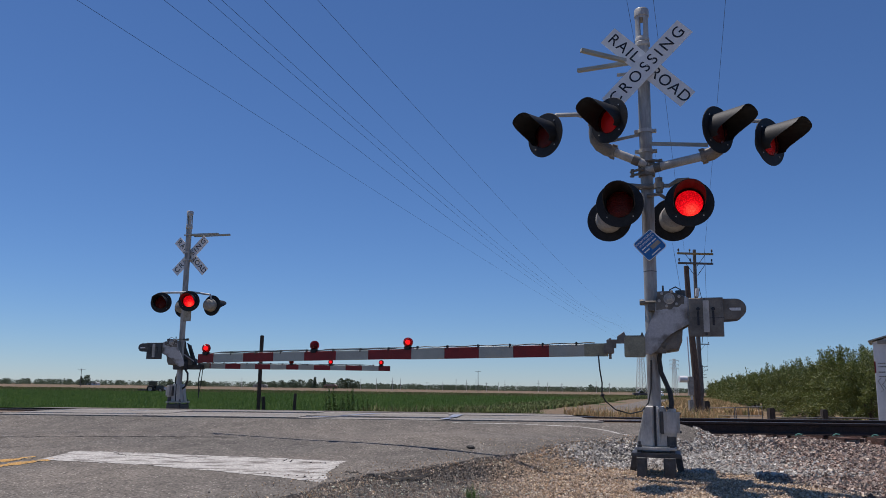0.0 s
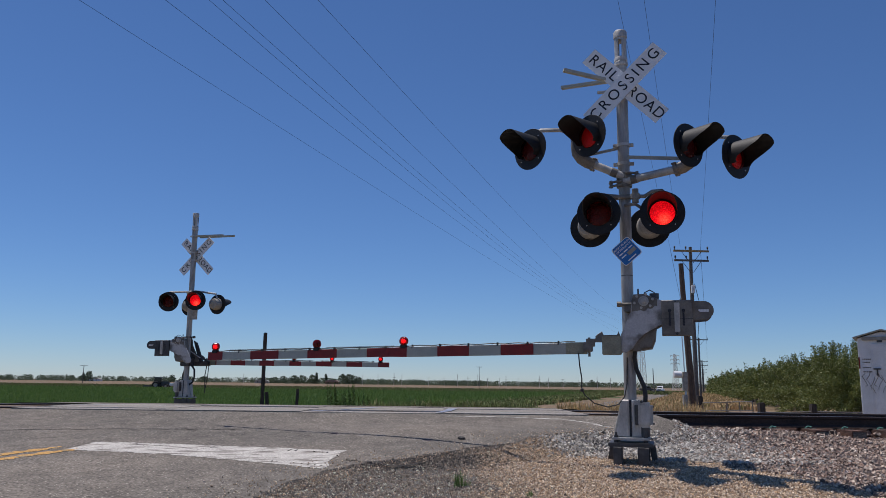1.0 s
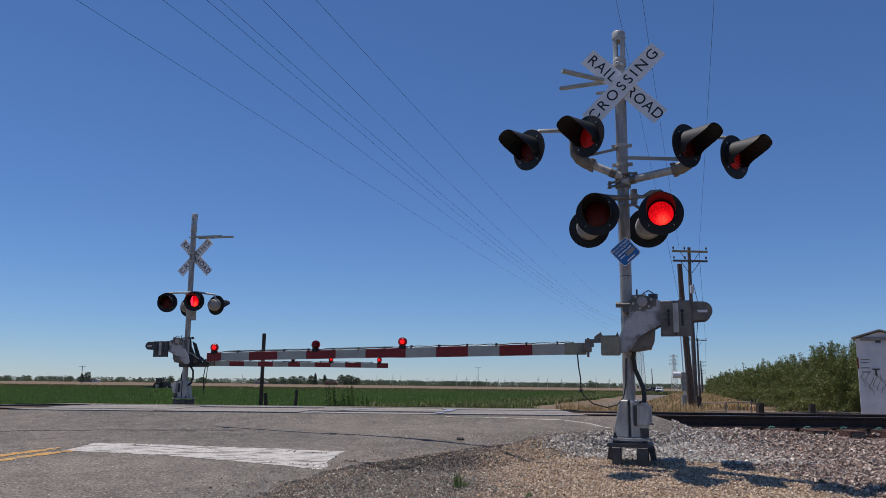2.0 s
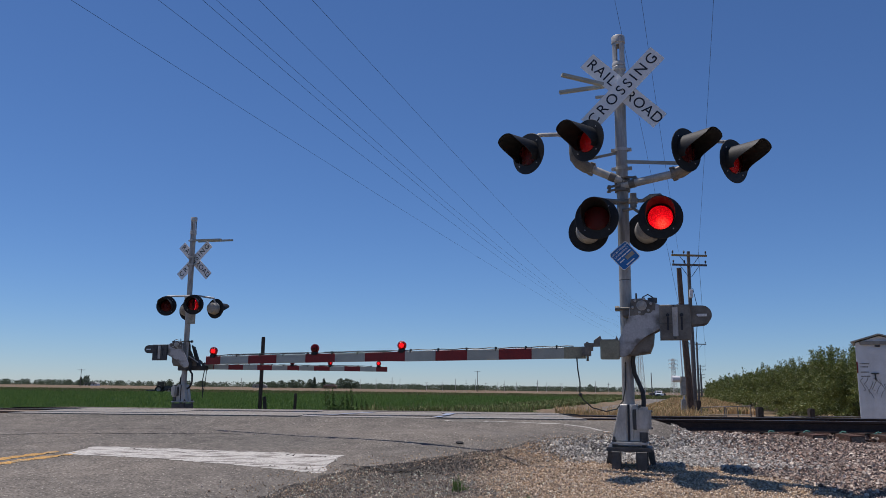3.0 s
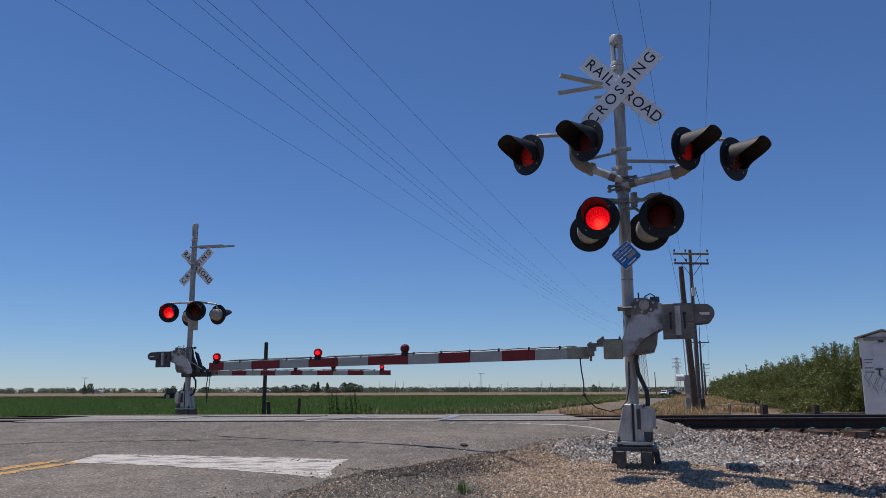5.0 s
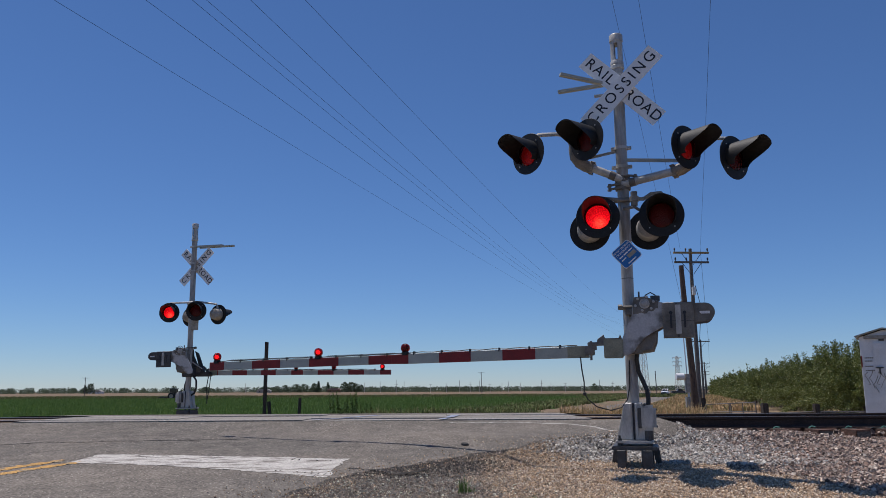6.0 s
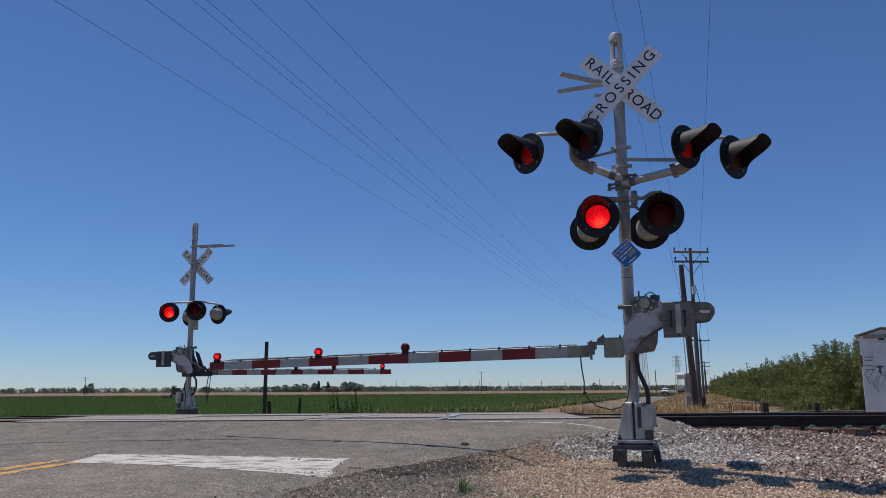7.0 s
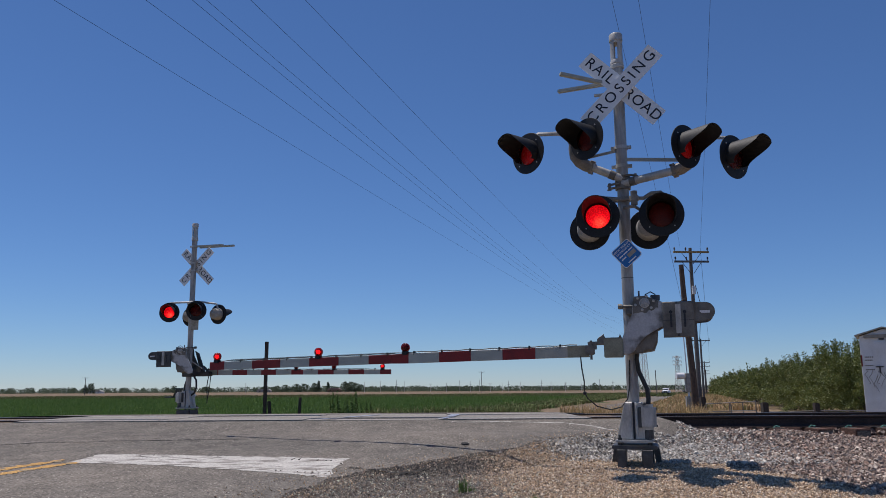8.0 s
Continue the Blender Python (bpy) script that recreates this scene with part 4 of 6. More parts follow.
            part("lens", bm, GATE_LENS, g, "red lens")
        # two-faced turning body, added to stand in for the bulb going on and off
        bm = bmesh.new()
        spin(bm, [(0, 0.036), (0.016, 0.0344), (0.0256, 0.0272), (0.0272, 0.0032)], 14, pose(0, 0, 0, 90))
        for fc in bm.faces:
            fc.material_index = 0
        k0 = len(bm.faces)
        spin(bm, [(0.0272, -0.0032), (0.0256, -0.0272), (0.016, -0.0344), (0, -0.036)], 14, pose(0, 0, 0, 90))
        bm.faces.ensure_lookup_table()
        for fc in bm.faces[k0:]:
            fc.material_index = 1
        at = pose(x, y - 0.055, zz + 0.074)
        lamp = part("lamp", bm, [GATE_LIT, LAMP_BACK], g, "turning red lamp", at)
        if away != (steady == "off"):
            at = at @ pose(0, 0, 0, 0, 0, 180)
            lamp.matrix_basis = at
        FLASH_PARTS.append((lamp, first, at) if not steady else (lamp, None, at))
    turn = pose(-0.3, y - 0.055, 0) @ pose(0, 0, 0, 0, 0, swing) @ pose(0.3, -y + 0.055, 0)
    for o in parent.children:
        if o not in before:
            o.matrix_basis = turn @ o.matrix_basis


def elbow(pts, parent):
    """A cast elbow that swells round its bend, with bolted flanges at both ends."""
    bm = tube(bmesh.new(), pts, 0.074, 16)
    for a, b in ((pts[0], pts[1]), (pts[-1], pts[-2])):
        a, b = Vector(a), Vector(b)
        d = (b - a).normalized()
        rod(bm, a - d * 0.012, a + d * 0.025, 0.084, n=18)
        side = d.orthogonal().normalized()
        for k in range(4):
            q = a + (Matrix.Rotation(k * math.pi / 2, 3, d) @ side) * 0.084
            rod(bm, q - d * 0.02, q + d * 0.035, 0.014, n=6)
    mid = Vector(pts[2])
    rod(bm, mid + Vector((0, -0.085, -0.01)), mid + Vector((0, -0.05, 0)), 0.022, n=8)
    part("elbow", bm, ELBOW_CAST, parent, "stained cast elbow")


ELBOW_CAST = material("weathered_cast_elbow", (0.3, 0.265, 0.22), 0.6, 0.1, second=(0.16, 0.14, 0.115), scale=8, grain=60, amount=0.15, bump=0.12)


def near_signal():
    s = thing("crossing_signal", pose(2.213, 9.3, 0.0, 0, -0.03, ROAD_TURN), "railroad crossing signal on silver mast with lowered striped gate", "crossing signal", "railroad crossing signals")
    base(s, True)
    mast(s, 5.30)
    crossbuck(s, 0.045, -0.125, 4.53, 0)
    # second crossbuck, seen edge-on from below
    for a, b in (((-0.678, -0.35, 4.714), (-0.185, -0.1, 4.635)), ((-0.78, 0.25, 4.72), (-0.1, 0.08, 4.69))):
        a, b = Vector(a), Vector(b)
        bm = box(bmesh.new(), 0, -0.03, -0.02, (b - a).length, 0.03, 0.02, 0.003)
        part("side_sign_board", bm, STRIPE_WHITE, s, "pale board on a bracket", Matrix.Translation(a) @ (b - a).to_track_quat("X", "Z").to_matrix().to_4x4())
    bm = bmesh.new()
    collar(bm, 4.55, 0.08, 0.04)
    collar(bm, 4.75, 0.08, 0.03)
    box(bm, -0.3, -0.02, 4.5, 0, 0.02, 4.53, 0.004)
    part("sign_bracket", bm, GALVANISED, s)
    # upper lamps on two pipe arms
    for z, hgt in ((3.80, 0.04), (3.56, 0.04)):
        bm = bmesh.new()
        collar(bm, z, 0.082, hgt)
        part("arm_collar", bm, GALVANISED, s)
    for z, q in ((3.40, 1), (3.30, -1)):
        bm = bmesh.new()
        spin(bm, [(0.072, z - 0.035), (0.092, z - 0.035), (0.096, z), (0.092, z + 0.035), (0.072, z + 0.035)], 20)
        for dz in (-0.024, 0.024):
            tube(bm, [(q * 0.02, -0.1, z + dz), (q * 0.09, -0.09, z + dz), (q * 0.16, -0.05, z + dz), (q * 0.175, -0.01, z + dz)], 0.015, 8)
        rod(bm, (q * 0.155, -0.05, z - 0.045), (q * 0.155, -0.05, z + 0.045), 0.02, n=8)
        rod(bm, *(((-0.08, -0.06, 3.427), (-0.15, -0.07, 3.459)) if q > 0 else ((0.09, -0.075, 3.34), (0.16, -0.094, 3.348))), 0.055, n=14)
        part("arm_clamp", bm, MECH_GREY, s, "stained cast arm clamp")
    bm = tube(bmesh.new(), [(0.0, -0.05, 3.39), (-0.36, -0.1, 3.555), (-0.44, -0.1, 3.6), (-0.51, -0.1, 3.68), (-0.53, -0.1, 3.78), (-0.52, -0.12, 3.9)], 0.048, 14)
    pa = part("pipe_arm", bm, GALVANISED, s, "bent galvanised pipe arm")
    elbow([(-0.35, -0.1, 3.55), (-0.43, -0.1, 3.585), (-0.5, -0.1, 3.635), (-0.55, -0.1, 3.71), (-0.56, -0.1, 3.8), (-0.55, -0.11, 3.9)], pa)
    bm = tube(bmesh.new(), [(0.0, -0.05, 3.33), (0.62, -0.22, 3.40), (0.71, -0.24, 3.42), (0.77, -0.24, 3.46), (0.79, -0.23, 3.6), (0.79, -0.22, 3.72)], 0.048, 14)
    pa = part("pipe_arm", bm, GALVANISED, s, "bent galvanised pipe arm")
    elbow([(0.60, -0.215, 3.398), (0.69, -0.235, 3.415), (0.75, -0.245, 3.45), (0.79, -0.24, 3.52), (0.8, -0.23, 3.6), (0.79, -0.22, 3.7)], pa)
    bm = bmesh.new()
    tube(bm, [(-0.55, -0.12, 3.95), (-0.75, -0.22, 3.99), (-0.98, -0.27, 3.985), (-1.05, -0.27, 3.95), (-1.07, -0.27, 3.84)], 0.027, 8)
    part("lamp_bracket", bm, GALVANISED, s)
    bm = bmesh.new()
    tube(bm, [(0.80, -0.28, 3.74), (1.05, -0.3, 3.74), (1.2, -0.3, 3.72), (1.25, -0.27, 3.62)], 0.024, 8)
    part("lamp_bracket", bm, GALVANISED, s)
    for x, y, z in ((-0.57, -0.12, 3.88), (0.74, -0.24, 3.72)):
        bm = spin(bmesh.new(), [(0.058, 0), (0.058, 0.1), (0.074, 0.105), (0.074, 0.135), (0.06, 0.155), (0, 0.165)], 18, pose(x, y, z))
        part("elbow_cap", bm, ELBOW_CAST, s, "stained cast cap on the elbow")
    bm = bmesh.new()
    box(bm, -0.38, -0.012, -0.017, 0.0, -0.004, 0.017, 0.0, pose(-0.05, 0, 3.765, 0, -9, 0))
    part("brace", bm, ARM_STEEL, s)
    bm = box(bmesh.new(), 0.0, -0.1, -0.022, 0.62, -0.092, 0.022, 0, pose(0.05, 0, 3.62, 0, 5.5, 0))
    part("brace", bm, STRIPE_WHITE, s, "pale flat brace")
    flasher(s, -1.10, -0.35, 3.728, -33, 0, 0, True)
    flasher(s, -0.378, -0.40, 3.828, -36, 1, 0, True)
    flasher(s, 0.752, -0.46, 3.608, 50, 0, 0, True)
    flasher(s, 1.27, -0.36, 3.465, 50, 1, 0, True)
    # lower lamps, back to back
    bm = bmesh.new()
    collar(bm, 3.14, 0.08, 0.05)
    rod(bm, (0.13, -0.12, 3.04), (0.13, -0.12, 3.21), 0.04)
    rod(bm, (0.13, -0.12, 3.09), (0.13, -0.12, 3.15), 0.055)
    tube(bm, [(0.0, -0.09, 3.02), (0.13, -0.14, 3.02), (0.2, -0.12, 2.97), (0.22, -0.1, 2.9)], 0.02, 8)
    tube(bm, [(-0.27, -0.13, 3.0), (-0.27, -0.13, 3.12), (-0.22, -0.12, 3.15), (0.02, -0.1, 3.12), (0.13, -0.12, 3.12), (0.24, -0.1, 3.12), (0.33, -0.12, 3.17), (0.44, -0.13, 3.17), (0.49, -0.13, 3.12), (0.49, -0.13, 3.0)], 0.024, 10)
    part("lamp_bracket", bm, ELBOW_CAST, s)
    for x, z, first in ((-0.27, 2.875, 0), (0.46, 2.85, 1)):
        flasher(s, x - 0.024, -0.30, z + 0.013, 0, first)
        flasher(s, x - 0.185, 0.40, z - 0.01, 180, 1 - first)
    # blue notice
    bm = bmesh.new()
    rr = 0.03
    w, h = 0.132, 0.132
    pts = arc(w - rr, h - rr, rr, 0, 90, 4) + arc(-w + rr, h - rr, rr, 90, 180, 4) + arc(-w + rr, -h + rr, rr, 180, 270, 4) + arc(w - rr, -h + rr, rr, 270, 360, 4)
    plate(bm, pts, -0.003, 0.003)
    no = part("notice", bm, SIGN_WHITE, s, "small blue notice with a white border", pose(0.008, -0.085, 2.46, 0, -41, 0))
    bm = plate(bmesh.new(), [(x * 0.94, z * 0.955) for x, z in pts], -0.005, -0.0035)
    part("notice_face", bm, SIGN_BLUE, no)
    letters("lettering", "REPORT PROBLEM", 0.0315, SIGN_WHITE, no, pose(0.0, -0.0065, 0.09, 90, 0, 0), 0.9, 0.0005)
    letters("lettering", "OR EMERGENCY", 0.0315, SIGN_WHITE, no, pose(0.0, -0.0065, 0.052, 90, 0, 0), 0.9, 0.0005)
    for x0, x1, z in ((-0.1, -0.045, 0.012), (-0.035, 0.03, 0.012), (0.04, 0.1, 0.012), (-0.1, -0.03, -0.028), (-0.06, 0.06, -0.1)):
        part("writing_bar", box(bmesh.new(), x0, -0.0065, z - 0.007, x1, -0.0055, z + 0.007), SIGN_WHITE, no)
    part("notice_patch", box(bmesh.new(), -0.01, -0.007, -0.06, 0.105, -0.0055, -0.012), ARM_STEEL, no)
    bm = bmesh.new()
    spin(bm, [(0.0705, 2.17), (0.0715, 2.17), (0.0715, 2.178), (0.0705, 2.178)], 24)
    part("strap", bm, DARK_STEEL, s)
    before = set(s.children)
    gate_mechanism(s, -0.25)
    for o in s.children:
        if o not in before and not o.name.startswith("mast_clamp"):
            o.matrix_basis = pose(-0.03, 0, -0.008) if o.name.startswith("arm_socket") else pose(-0.05, 0, 0.02)
    gate_arm(s, -0.25, [(-2.81, 1, False), (-4.085, 0, False), (-5.73, 0, True)], NEAR_CUTS, (0, 1, 0, 1, 0, 1, 1, 0, 1, 0, 1, 0, 1), 1.30, 1.22, swing=-6)
    # cable hanging from the arm to the base
    pts = [(-0.56, -0.3, 1.24), (-0.55, -0.3, 1.1), (-0.53, -0.28, 0.95), (-0.535, -0.27, 0.83), (-0.5, -0.25, 0.76), (-0.4, -0.2, 0.67), (-0.25, -0.15, 0.63), (-0.13, -0.12, 0.66), (-0.06, -0.09, 0.75), (-0.03, -0.085, 0.9), (-0.02, -0.085, 1.2)]
    bm = tube(bmesh.new(), pts, 0.008, 6)
    bmesh.ops.create_icosphere(bm, subdivisions=1, radius=0.025, matrix=pose(-0.53, -0.27, 0.82))
    part("hanging_cable", bm, CABLE, s, "slack black cable")
    return s


near_signal()


def far_signal():
    s = thing("crossing_signal", pose(-6.6, 20.5, 0.17, 0, 0.4, ROAD_TURN + 180), "railroad crossing signal beyond the tracks with lowered gate", "crossing signal", "railroad crossing signals")
    base(s, False, -1)
    mast(s, 5.13)
    crossbuck(s, -0.04, -0.11, 3.97, 180)
    bm = bmesh.new()
    collar(bm, 4.5, 0.08, 0.04)
    collar(bm, 4.05, 0.08, 0.04)
    collar(bm, 3.85, 0.08, 0.04)
    part("sign_bracket", bm, GALVANISED, s)
    for dy, ang in ((-0.30, 2), (0.16, -3)):
        bm = box(bmesh.new(), -1.02, -0.04, -0.02, -0.08, 0.04, 0.02)
        part("side_sign_board", bm, STRIPE_WHITE, s, "pale board on a bracket", pose(0.0, dy * 0.4, 4.49, 0, ang, 12 if dy < 0 else -10))
    bm = bmesh.new()
    collar(bm, 2.98, 0.09, 0.08)
    tube(bm, [(0.5, 0.25, 2.9), (0.5, 0.22, 2.99), (0.0, 0.1, 3.0), (-0.3, 0.1, 3.0), (-0.8, 0.1, 2.92), (-0.84, 0.1, 2.8)], 0.025, 8)
    part("lamp_bracket", bm, GALVANISED, s)
    flasher(s, 0.45, 0.32, 2.73, 202, 0)
    flasher(s, -0.35, 0.32, 2.745, 202, 1)
    flasher(s, -0.80, 0.0, 2.66, -6, 0)
    flasher(s, 0.22, -0.3, 2.66, 0, 1)
    part("notice", box(bmesh.new(), -0.27, 0.075, 2.27, -0.05, 0.081, 2.53), ARM_STEEL, s, "back of a small metal notice")
    gate_mechanism(s, -0.25)
    for o in s.children:
        if o.name.startswith(("gate_arm_support", "mechanism_case", "counterweight", "arm_slot")):
            o.matrix_basis = pose(-0.19, 0, -0.09) @ Matrix.Diagonal((1.25, -1, 1, 1))
            # far counterweight and socket recoloured darker, for shade on their backlit side
            if o.name.startswith("counterweight"):
                o.data.materials[0] = DARK_STEEL
        elif o.name.startswith("arm_socket"):
            o.matrix_basis = pose(0.02, 0, -0.14)
            o.data.materials[0] = DARK_STEEL
    gate_arm(s, -0.25, [(-3.197, 0, "off"), (-4.308, 1, False), (-5.655, 0, True)], FAR_CUTS, (0, 1, 0, 1, 0, 1, 0, 1, 0, 1, 0, 1, 0, 1), 1.175, 1.075, 0.95, away=True)
    part("mast_bracket", box(bmesh.new(), -0.16, -0.12, 1.07, 0.13, 0.13, 1.31, 0.015), DARK_STEEL, s, "dark bracket clamped round the mast")
    part("arm_bracket", box(bmesh.new(), -0.52, -0.3, 1.08, -0.12, -0.08, 1.2, 0.015), DARK_STEEL, s, "dark arm bracket")
    part("strut_plate", plate(bmesh.new(), [(-0.06, 1.74), (-0.17, 1.68), (-0.37, 1.2), (-0.24, 1.2)], -0.18, -0.14, 0.004), DARK_STEEL, s, "dark slanting strut")
    part("strut", rod(bmesh.new(), (-0.12, 0.05, 1.45), (-0.32, -0.1, 1.28), 0.014, n=8), GALVANISED, s)
    part("arm_hanger", tube(bmesh.new(), [(-0.48, -0.26, 1.1), (-0.46, -0.26, 0.8), (-0.42, -0.26, 0.55), (-0.4, -0.26, 0.48)], 0.01, 6), CABLE, s, "slack black cable")
    part("arm_hanger", tube(bmesh.new(), [(-0.42, -0.26, 1.1), (-0.38, -0.26, 0.85), (-0.4, -0.26, 0.48), (-0.4, -0.26, 0.38)], 0.012, 6), CABLE, s, "slack black cable")
    part("cable_loop", tube(bmesh.new(), [(-0.15, 0.02, 1.1), (-0.24, 0.02, 0.98), (-0.25, 0.02, 0.8), (-0.2, 0.02, 0.66), (-0.08, 0.02, 0.58)], 0.024, 8), CABLE, s, "bent black conduit")
    return s


FIRST_FAR = len(FLASH_PARTS)
far_signal()

# ---- poles, wires and towers ----


def utility_pole(x, y, z0, top, lean=0.0, r=0.15, mat=POLE_GREY, arms=(), label="tall weathered wooden utility pole with crossarms", turn=0, lines=True):
    t = thing("utility_pole", pose(x, y, z0, 0, lean, turn), label, "utility pole", "utility poles along the road")
    h = top - z0
    bm = bmesh.new()
    n = 14
    rings = []
    for i in range(7):
        zz = h * i / 6
        rr = r * (1 - 0.35 * i / 6)
        rings.append([bm.verts.new((rr * math.cos(2 * math.pi * k / n) + 0.02 * math.sin(i), rr * math.sin(2 * math.pi * k / n), zz - (0.4 if i == 0 else 0))) for k in range(n)])
    for a, b in zip(rings, rings[1:]):
        for k in range(n):
            bm.faces.new((a[k], a[(k + 1) % n], b[(k + 1) % n], b[k]))
    bm.faces.new(rings[-1])
    part("pole", bm, mat, t)
    for za, half, woody in arms:
        zz = za - z0
        a = part("crossarm", box(bmesh.new(), -half, -0.16, zz - 0.06, half, -0.05, zz + 0.06, 0.01), CROSSARM_WOOD if woody else POLE_GREY, t)
        bm = bmesh.new()
        for s in (-1, 1):
            rod(bm, (s * 0.09, -0.12, zz - 0.75), (s * half * 0.55, -0.12, zz - 0.05), 0.018, n=6)
        part("brace", bm, DARK_STEEL, t)
        for sx in (-0.93, -0.3, 0.93):
            bm = spin(bmesh.new(), [(0.02, 0), (0.02, 0.08), (0.06, 0.1), (0.045, 0.15), (0.06, 0.18), (0.03, 0.24), (0, 0.25)], 10, pose(half * sx, -0.1, zz + 0.06))
            part("insulator", bm, DARK_STEEL, a, "dark insulator")
    return t


main_pole = utility_pole(15.42, 48, -0.85, 9.47, 0.0, 0.15, POLE_GREY, ((9.2, 1.13, True), (8.6, 1.1, False)), turn=4)
bm = bmesh.new()
tube(bm, [(0.14, -0.1, 8.0), (0.35, -0.1, 7.0), (0.6, -0.1, 6.4), (0.75, -0.1, 6.5), (0.65, -0.1, 6.75), (0.5, -0.1, 6.5), (0.3, -0.1, 5.6), (0.18, -0.1, 4.5)], 0.018, 6)
part("service_cable", bm, CABLE, main_pole, "loose black service cable")
part("transformer_switch", box(bmesh.new(), -0.12, -0.3, 7.4, 0.08, -0.14, 7.9, 0.02), WHITE_PAINT, main_pole, "small white switch box")
cut_pole = utility_pole(12.02, 38, -0.75, 6.85, -2.3, 0.18, POLE_WOOD, (), "thick brown wooden pole with no crossarms")
bm = bmesh.new()
rod(bm, (-0.30, -0.1, 0.0), (-0.27, -0.1, 4.2), 0.026, n=10)
part("conduit_pipe", bm, WHITE_PAINT, cut_pole, "white conduit pipe up the pole")
bm = bmesh.new()
tube(bm, [(-0.1, -0.2, 5.9), (-0.35, -0.25, 5.75), (-0.5, -0.25, 5.55), (-0.35, -0.25, 5.4), (-0.2, -0.25, 5.6), (-0.45, -0.25, 5.75)], 0.016, 6)
part("cable_loop", bm, CABLE, cut_pole, "black cable loop")
utility_pole(34.3, 105, -0.9, 7.35, 0.3, 0.17, POLE_GREY, ((7.1, 1.2, False),), "distant wooden utility pole with a crossarm")
utility_pole(62.7, 190, -0.9, 7.2, 0, 0.2, POLE_GREY, ((6.9, 1.3, False), (6.0, 1.3, False)), "distant wooden utility pole with crossarms")
utility_pole(99.3, 300, -0.9, 7.6, 0, 0.22, POLE_GREY, ((7.3, 1.4, False), (6.2, 1.4, False)), "distant wooden utility pole with crossarms")
utility_pole(-190, 420, -0.9, 8.6, 0, 0.2, POLE_GREY, ((8.2, 2.0, False),), "far wooden utility pole by the field")
utility_pole(20, 420, -0.9, 10.2, 0, 0.17, POLE_GREY, ((9.9, 1.6, False),), "far wooden utility pole by the field")
utility_pole(53.6, 200, -0.9, 5.4, -1.0, 0.14, POLE_GREY, (), "distant thin wooden pole by the road")
# distance haze on the far poles is put into a paler base colour
FAR_POLE = material("hazed_pole_wood", (0.4, 0.37, 0.34), 0.9, second=(0.3, 0.28, 0.26), scale=3, bump=0.2)
far_rng = random.Random(11)
for px in (-150, -60, -48, -36, -30, -10, 2, 12, 20, 27, 35, 44, 49, 58, 74, 81, 92, 104, 118, 128):
    y = far_rng.uniform(560, 700)
    utility_pole(px * y / 600, y, -0.9, far_rng.uniform(4.5, 9.0), far_rng.uniform(-1, 1), 0.2, FAR_POLE, ((5.0, 1.0, False),) if far_rng.random() < 0.3 else (), "far wooden utility pole beyond the fields")


def instrument_box():
    t = thing("utility_cabinet", pose(11.2, 37, -0.75), "white meter cabinets on a white post", "utility cabinet")
    part("post", rod(bmesh.new(), (0.2, 0, -0.2), (0.2, 0, 2.0), 0.05, n=12), WHITE_PAINT, t)
    part("upper_cabinet", box(bmesh.new(), 0.06, -0.16, 1.45, 0.27, 0.12, 2.3, 0.02), HOUSING, t, "grey meter cabinet")
    part("lower_cabinet", box(bmesh.new(), 0.05, -0.14, 0.75, 0.26, 0.1, 1.25, 0.02), HOUSING, t)
    bm = rod(bmesh.new(), (-0.36, -0.05, 2.18), (0.0, -0.05, 2.18), 0.15, n=18)
    part("lamp_drum", bm, WHITE_PAINT, t, "white drum-shaped fitting")


instrument_box()


def wire(name, pts, r, label, mat=WIRE):
    ob = part(name, tube(bmesh.new(), pts, r, 5), mat)
    return tagged(ob, label, "overhead wire", "overhead wires")


# transmission wires: near point, far point, sag
for a, c, sag in (((-13.378, 25, 14.196), (41.84, 200, 15.79), -2.2), ((-10.2, 25, 14.17), (44.0, 200, 15.78), -4.5), ((-8.6, 25, 14.16), (44.1, 200, 17.94), -8.9),
                  ((-8.11, 25, 14.16), (44.14, 200, 18.81), -9.3), ((-6.59, 25, 14.15), (44.09, 200, 17.65), -7.2), ((-4.7, 25, 14.135), (44.23, 200, 20.84), -3.9)):
    a, c = Vector(a), Vector(c)
    pts = []
    for i in range(70):
        s = -0.35 + 1.85 * i / 69
        p = a.lerp(c, s)
        p.z += sag * s * (1 - s) if s < 1 else 0.3 * abs(sag) * (s - 1)
        pts.append(p)
    eye = Vector((0, 0, 0.87))
    pts = [eye + (p - eye) * 2.0 for p in pts]
    wire("overhead_wire", pts, 0.015, "thin black overhead transmission wire")
for a, c in (((5.174, 22, 12.48), (14.15, 48, 9.45)), ((5.98, 22, 12.47), (14.8, 48, 9.45)), ((8.156, 22, 12.46), (16.05, 48, 9.45))):
    a, c = Vector(a), Vector(c)
    pts = []
    for i in range(24):
        s = -0.6 + 1.6 * i / 23
        p = a.lerp(c, s)
        p.z -= 0.5 * s * (1 - s)
        pts.append(p)
    wire("overhead_wire", pts, 0.0055, "thin black service wire to the utility pole")
for a, c in (((14.15, 48, 9.45), (33.2, 105, 7.4)), ((16.05, 48, 9.45), (35.4, 105, 7.4)), ((33.2, 105, 7.4), (61.6, 190, 7.0)), ((35.4, 105, 7.4), (63.9, 190, 7.0))):
    a, c = Vector(a), Vector(c)
    wire("overhead_wire", [a.lerp(c, i / 14) - Vector((0, 0, 2.2 * (i / 14) * (1 - i / 14))) for i in range(15)], 0.011, "thin black wire between utility poles")


